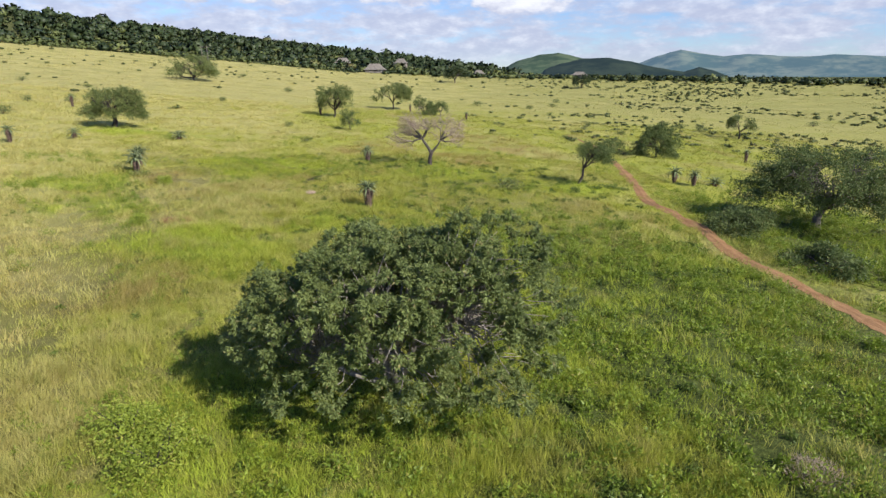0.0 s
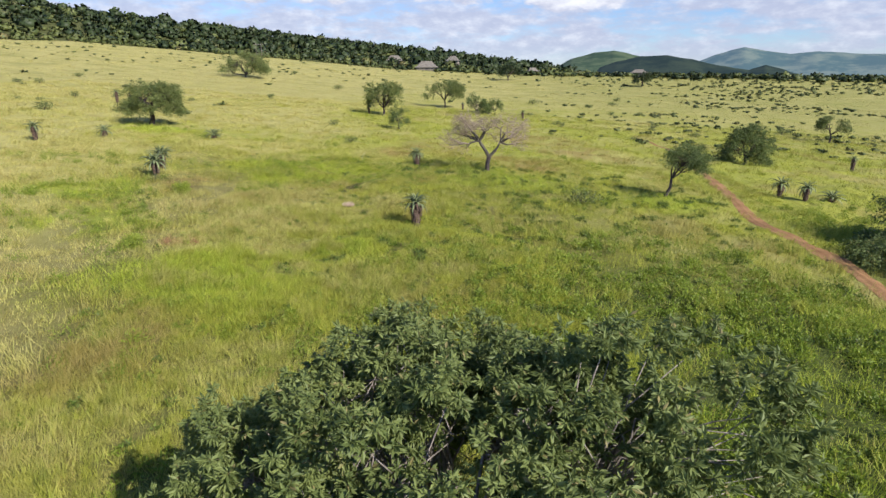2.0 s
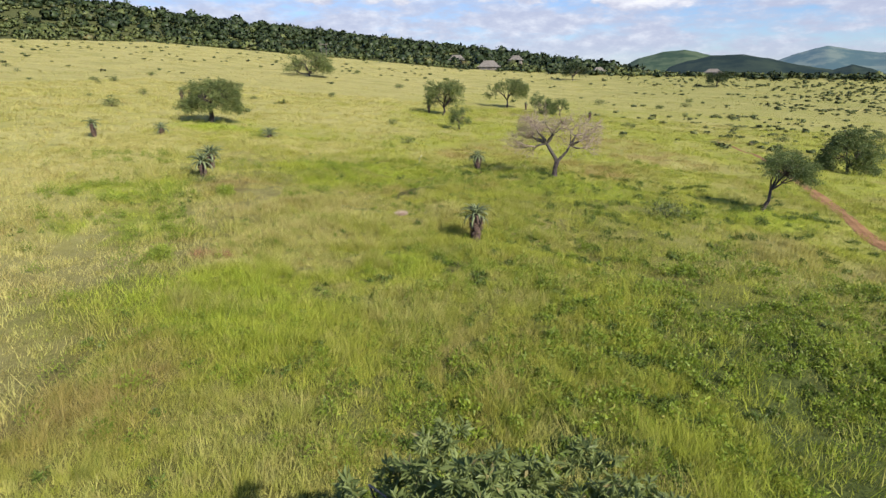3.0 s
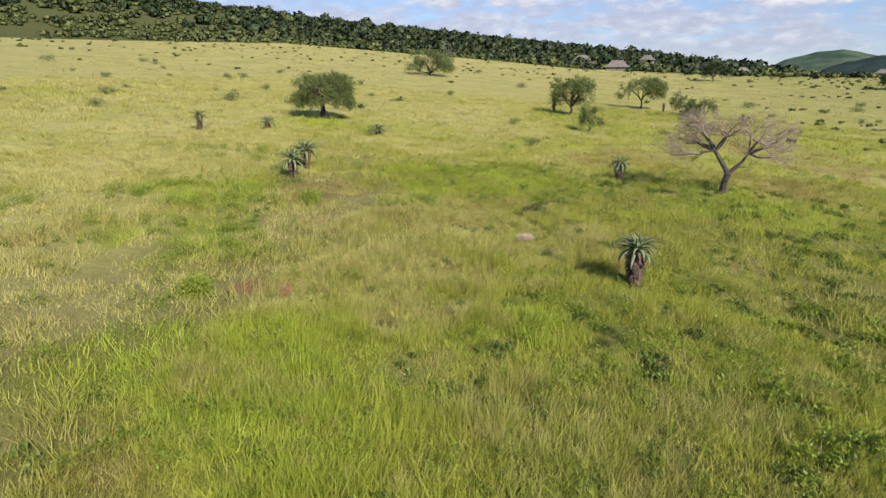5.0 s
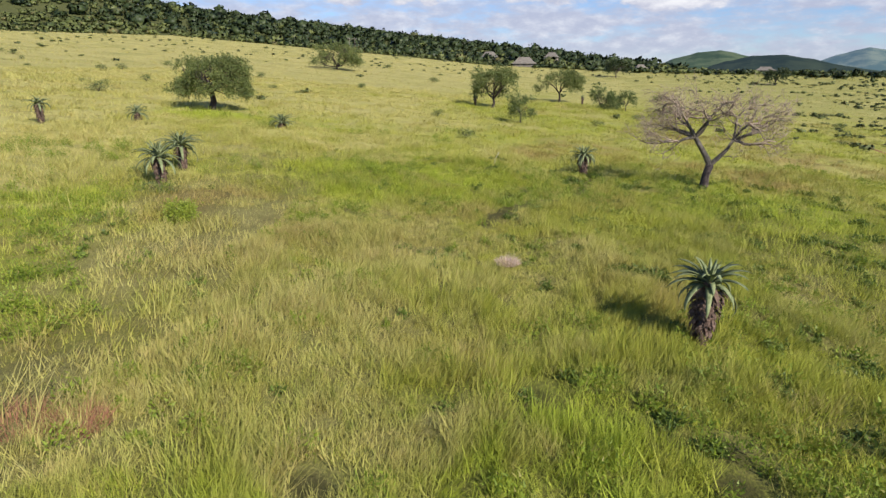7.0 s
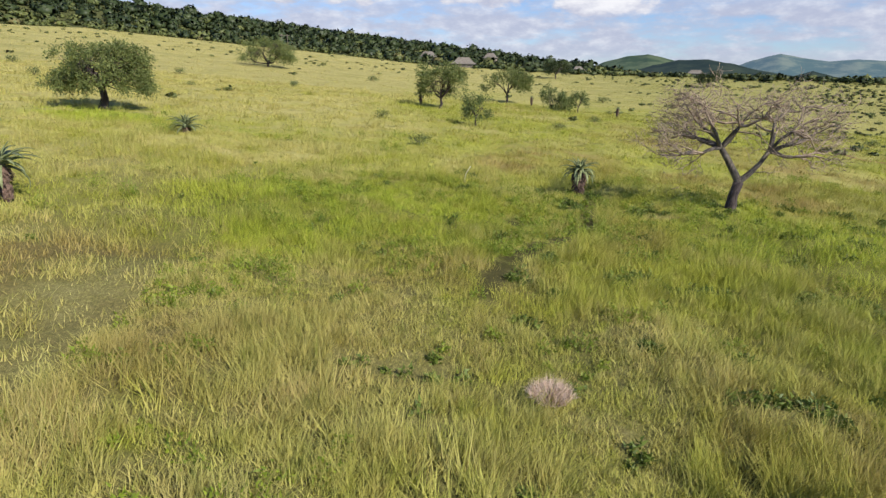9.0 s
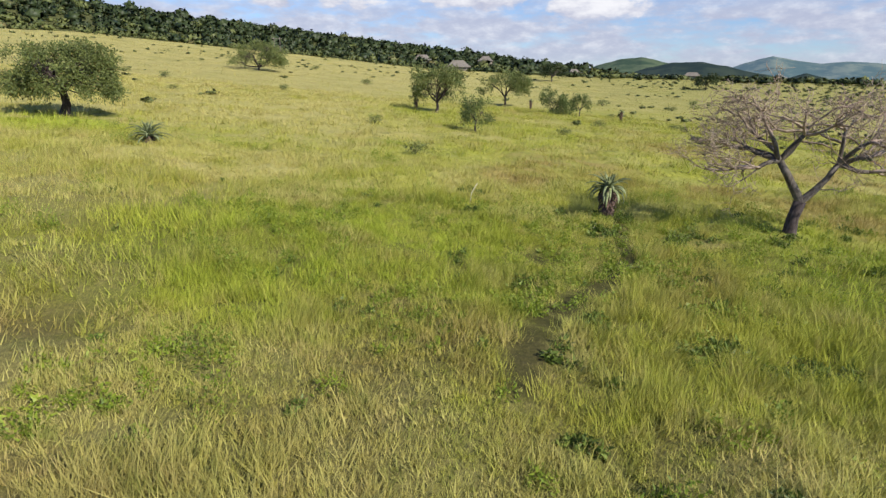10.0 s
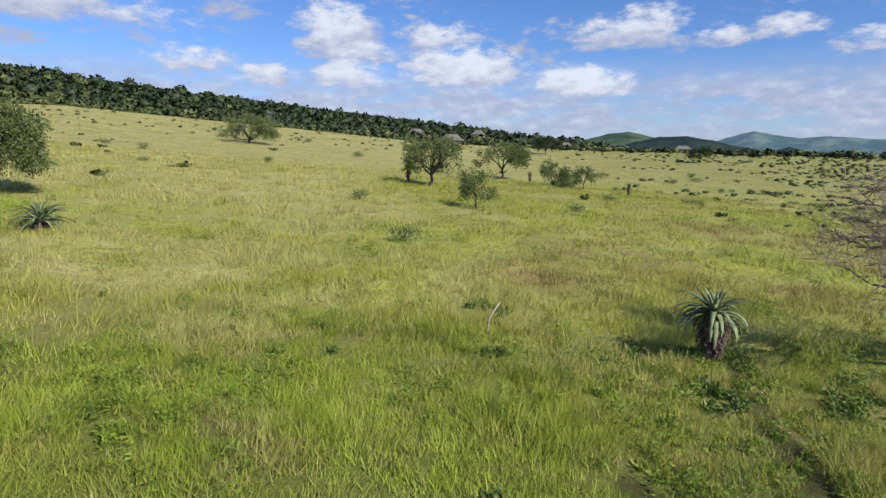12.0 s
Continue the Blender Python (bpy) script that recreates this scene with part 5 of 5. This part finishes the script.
def make_weeds():
    """Leafy herbs in the greener hollows: mounds of small leaves, a triangle each."""
    rng = np.random.default_rng(111)
    n = 60000
    x, y = rng.uniform(-44, 42, n), rng.uniform(8, 86, n)
    want = herbs(x, y) * (0.2 + 0.8 * (grid_noise(x, y, 1.9, 32) > 0.42)) * np.interp(y, (8, 45, 86), (0.2, 0.18, 0.05))
    keep = (rng.random(n) < want) & (road_gap(x, y) > 1.5) & (np.abs(x + 6) < 16 + (y - 5) * 0.8)
    x, y = x[keep], y[keep]
    n, leaves = len(x), 140
    rad = rng.uniform(0.22, 0.55, n)
    tall = rad * rng.uniform(1.0, 1.7, n)
    way = rng.normal(size=(n, leaves, 3))
    way[..., 2] = np.abs(way[..., 2])
    way = unit(way) * rng.uniform(0.45, 1.1, (n, leaves, 1))
    at = (np.stack([x, y, height(x, y)], -1)[:, None, :] + way * np.stack([rad, rad, tall], -1)[:, None, :]).reshape(-1, 3)
    d = unit(way.reshape(-1, 3) * 0.6 + rng.normal(size=at.shape) * 0.7 + np.array([0, 0, 0.3]))
    s = rng.uniform(0.06, 0.13, len(at))[:, None] 
    side = unit(np.cross(d, rng.normal(size=at.shape))) * s * 0.17
    v = np.stack([at - side, at + side, at + d * s], 1).reshape(-1, 3)
    own = unit(np.cross(side, d))
    own *= np.where(own[:, 2:] < 0, -1, 1)
    nor = unit(own * 0.8 + way.reshape(-1, 3) * 0.7 + np.array([0, 0, 0.4]))
    me = mesh_of("leafy_weeds", v, np.arange(len(v)).reshape(-1, 3), WEED_LEAF, False, np.repeat(nor, 3, axis=0))
    tagged(new("leafy_weeds", me), "bright green leafy herbs between the grass", "weeds", kind="stuff")


make_weeds()


def make_thicket():
    """The hollow by the track: knee-high herbs in uneven mounds with gaps between them."""
    rng = np.random.default_rng(112)
    n = 30000
    x, y = rng.uniform(-6, 46, n), rng.uniform(7, 62, n)
    east = np.maximum(np.clip(1.5 - np.hypot((x - 10) / 14, (y - 24) / 17), 0, 1), 0.85 * np.clip(1.5 - np.hypot((x - 31) / 9, (y - 42) / 17), 0, 1))
    want = east * np.clip((0.6 * grid_noise(x, y, 1.5, 34) + 0.4 * grid_noise(x, y, 4.5, 35)) * 2.6 - 0.7, 0, 1) * 0.27
    keep = (rng.random(n) < want) & (road_gap(x, y) > 1.5) & (np.abs(x) < 10 + y * 0.9)
    x, y = x[keep], y[keep]
    n, leaves = len(x), 85
    rad = rng.uniform(0.2, 0.55, n)
    tall = rad * rng.uniform(0.9, 1.7, n)
    way = rng.normal(size=(n, leaves, 3))
    way[..., 2] = np.abs(way[..., 2])
    way = unit(way) * rng.uniform(0.55, 1.1, (n, leaves, 1))
    at = (np.stack([x, y, height(x, y)], -1)[:, None, :] + way * np.stack([rad, rad, tall], -1)[:, None, :]).reshape(-1, 3)
    d = unit(way.reshape(-1, 3) * 0.6 + rng.normal(size=at.shape) * 0.7 + np.array([0, 0, 0.3]))
    s = rng.uniform(0.08, 0.17, len(at))[:, None]
    side = unit(np.cross(d, rng.normal(size=at.shape))) * s * 0.24
    v = np.stack([at - side, at + side, at + d * s], 1).reshape(-1, 3)
    own = unit(np.cross(side, d))
    own *= np.where(own[:, 2:] < 0, -1, 1)
    nor = unit(own * 0.6 + way.reshape(-1, 3) * 1.0 + np.array([0, 0, 0.15]))
    me = mesh_of("herb_thicket", v, np.arange(len(v)).reshape(-1, 3), THICKET_LEAF, False, np.repeat(nor, 3, axis=0))
    tagged(new("herb_thicket", me), "knee-high green herbs in a hollow beside the track", "weeds", kind="stuff")


make_thicket()


def make_shade_weeds():
    """Low weeds that fill the gaps between the tussocks, their leaves darkened for the shade there."""
    rng = np.random.default_rng(114)
    n = 90000
    x, y = rng.uniform(-30, 20, n), rng.uniform(10, 70, n)
    green = np.clip((x + 0.235 * y + 6) / 10, 0.12, 1)
    keep = pocket(x, y) & (rng.random(n) < 0.55 * green) & (road_gap(x, y) > 1.5) & (np.abs(x + 4.5 + (y - 9) * 0.12) < 12 + (y - 5) * 0.5)
    x, y = x[keep][:2600], y[keep][:2600]
    n, leaves = len(x), 34
    rad = rng.uniform(0.10, 0.24, n)
    tall = rad * rng.uniform(0.9, 1.5, n)
    way = rng.normal(size=(n, leaves, 3))
    way[..., 2] = np.abs(way[..., 2])
    way = unit(way) * rng.uniform(0.4, 1.1, (n, leaves, 1))
    at = (np.stack([x, y, height(x, y)], -1)[:, None, :] + way * np.stack([rad, rad, tall], -1)[:, None, :]).reshape(-1, 3)
    d = unit(way.reshape(-1, 3) * 0.5 + rng.normal(size=at.shape) * 0.8 + np.array([0, 0, 0.2]))
    s = rng.uniform(0.08, 0.15, len(at))[:, None]
    side = unit(np.cross(d, rng.normal(size=at.shape))) * s * 0.26
    v = np.stack([at - side, at + side, at + d * s], 1).reshape(-1, 3)
    own = unit(np.cross(side, d))
    own *= np.where(own[:, 2:] < 0, -1, 1)
    nor = unit(own * 0.8 + way.reshape(-1, 3) * 0.9 + np.array([0, 0, 0.2]))
    me = mesh_of("shaded_weeds", v, np.arange(len(v)).reshape(-1, 3), SHADE_LEAF, False, np.repeat(nor, 3, axis=0))
    tagged(new("shaded_weeds", me), "low dark-green weeds, coloured for the shade between grass tussocks", "weeds", kind="stuff")


make_shade_weeds()


def make_sprigs():
    """Small leafy sprigs all over the sward, in loose company."""
    rng = np.random.default_rng(113)
    n = 16000
    x, y = rng.uniform(-28, 14, n), rng.uniform(10, 68, n)
    want = np.clip((0.5 * grid_noise(x, y, 1.2, 36) + 0.5 * grid_noise(x, y, 5.0, 37)) * 3.4 - 1.5, 0, 1) * 0.42
    keep = (rng.random(n) < want) & near_way(x, y)
    x, y = x[keep], y[keep]
    n, leaves = len(x), 60
    rad = rng.uniform(0.12, 0.3, n)
    tall = rad * rng.uniform(1.0, 1.8, n)
    way = rng.normal(size=(n, leaves, 3))
    way[..., 2] = np.abs(way[..., 2])
    way = unit(way) * rng.uniform(0.4, 1.1, (n, leaves, 1))
    at = (np.stack([x, y, height(x, y)], -1)[:, None, :] + way * np.stack([rad, rad, tall], -1)[:, None, :]).reshape(-1, 3)
    d = unit(way.reshape(-1, 3) * 0.5 + rng.normal(size=at.shape) * 0.8 + np.array([0, 0, 0.2]))
    s = rng.uniform(0.06, 0.12, len(at))[:, None]
    side = unit(np.cross(d, rng.normal(size=at.shape))) * s * 0.22
    v = np.stack([at - side, at + side, at + d * s], 1).reshape(-1, 3)
    own = unit(np.cross(side, d))
    own *= np.where(own[:, 2:] < 0, -1, 1)
    nor = unit(own * 0.8 + way.reshape(-1, 3) * 0.9 + np.array([0, 0, 0.2]))
    me = mesh_of("leafy_sprigs", v, np.arange(len(v)).reshape(-1, 3), THICKET_LEAF, False, np.repeat(nor, 3, axis=0))
    tagged(new("leafy_sprigs", me), "small leafy green sprigs scattered through the grass", "weeds", kind="stuff")


make_sprigs()


# ---- single plants and stalks along the way ----
def make_tuft(name, label, category, x, y, seed, blades, tall, spread, mat, lean=0.5):
    """One conspicuous tuft of fine dry stalks."""
    rng = np.random.default_rng(seed)
    root = thing(name, label, category, on_ground(x, y))
    a, r = rng.uniform(0, 2 * math.pi, blades), rng.random(blades) ** 0.5 * spread
    base = np.stack([np.cos(a) * r, np.sin(a) * r, np.full(blades, -0.03)], 1)
    way = unit(np.stack([np.cos(a) * lean, np.sin(a) * lean, np.ones(blades)], 1) + rng.normal(size=(blades, 3)) * 0.5)
    side = unit(np.cross(way, rng.normal(size=(blades, 3)))) * 0.006
    tip = base + way * (tall * rng.uniform(0.4, 1.1, blades) * (1.1 - 0.6 * r / spread))[:, None]
    v = np.stack([base - side, base + side, tip], 1).reshape(-1, 3)
    part("tuft", mesh_of("tuft", v, np.arange(len(v)).reshape(-1, 3), mat), root)


make_tuft("dry_grass_tuft", "pinkish pale tuft of dry grass", "grass tuft", -11.2, 47.3, 121, 1100, 0.42, 0.38, PINK_STRAW, 0.7)
make_tuft("red_grass_tuft", "reddish dry stalks in a worn patch", "grass tuft", -17.7, 35.5, 122, 900, 0.75, 0.6, RED_STALK)
make_tuft("red_grass_tuft", "reddish dry stalks in a worn patch", "grass tuft", -17.0, 35.9, 123, 600, 0.7, 0.5, RED_STALK)
make_shrub("bright yellow-green herb with small leaves", on_ground(-18.9, 34.3), 126, 0.8, 1.1, HERB_LEAF, 0.085, 120)
make_shrub("bright green herb in trodden grass", on_ground(-23.0, 46.6), 127, 0.7, 1.2, HERB_LEAF, 0.085, 120)
make_shrub("yellow-green leafy bush at the foot of the tree", on_ground(-7.2, 12.6), 128, 1.1, 2.2, HERB_LEAF, 0.085, 120)
make_shrub("yellow-green leafy bush at the foot of the tree", on_ground(-8.6, 13.6), 129, 0.9, 1.8, HERB_LEAF, 0.085, 120)
make_tuft("dry_grass_tuft", "large pale brown tuft of dry grass", "grass tuft", 10.7, 13.6, 124, 1800, 0.75, 0.75, PINK_STRAW, 0.5)


def make_stick():
    root = thing("dead_stalk", "bleached leaning dead stalk in green grass", "stalk", on_ground(-14.7, 66.9, 0))
    g = Geo()
    g.tube(((0, 0, -0.1), (0.06, 0.0, 0.45), (0.22, 0.02, 0.75), (0.32, 0.02, 0.9)), (0.012, 0.014, 0.02, 0.012), 6)
    part("stalk", g.mesh("stalk", DRY_STALK, True), root)


make_stick()
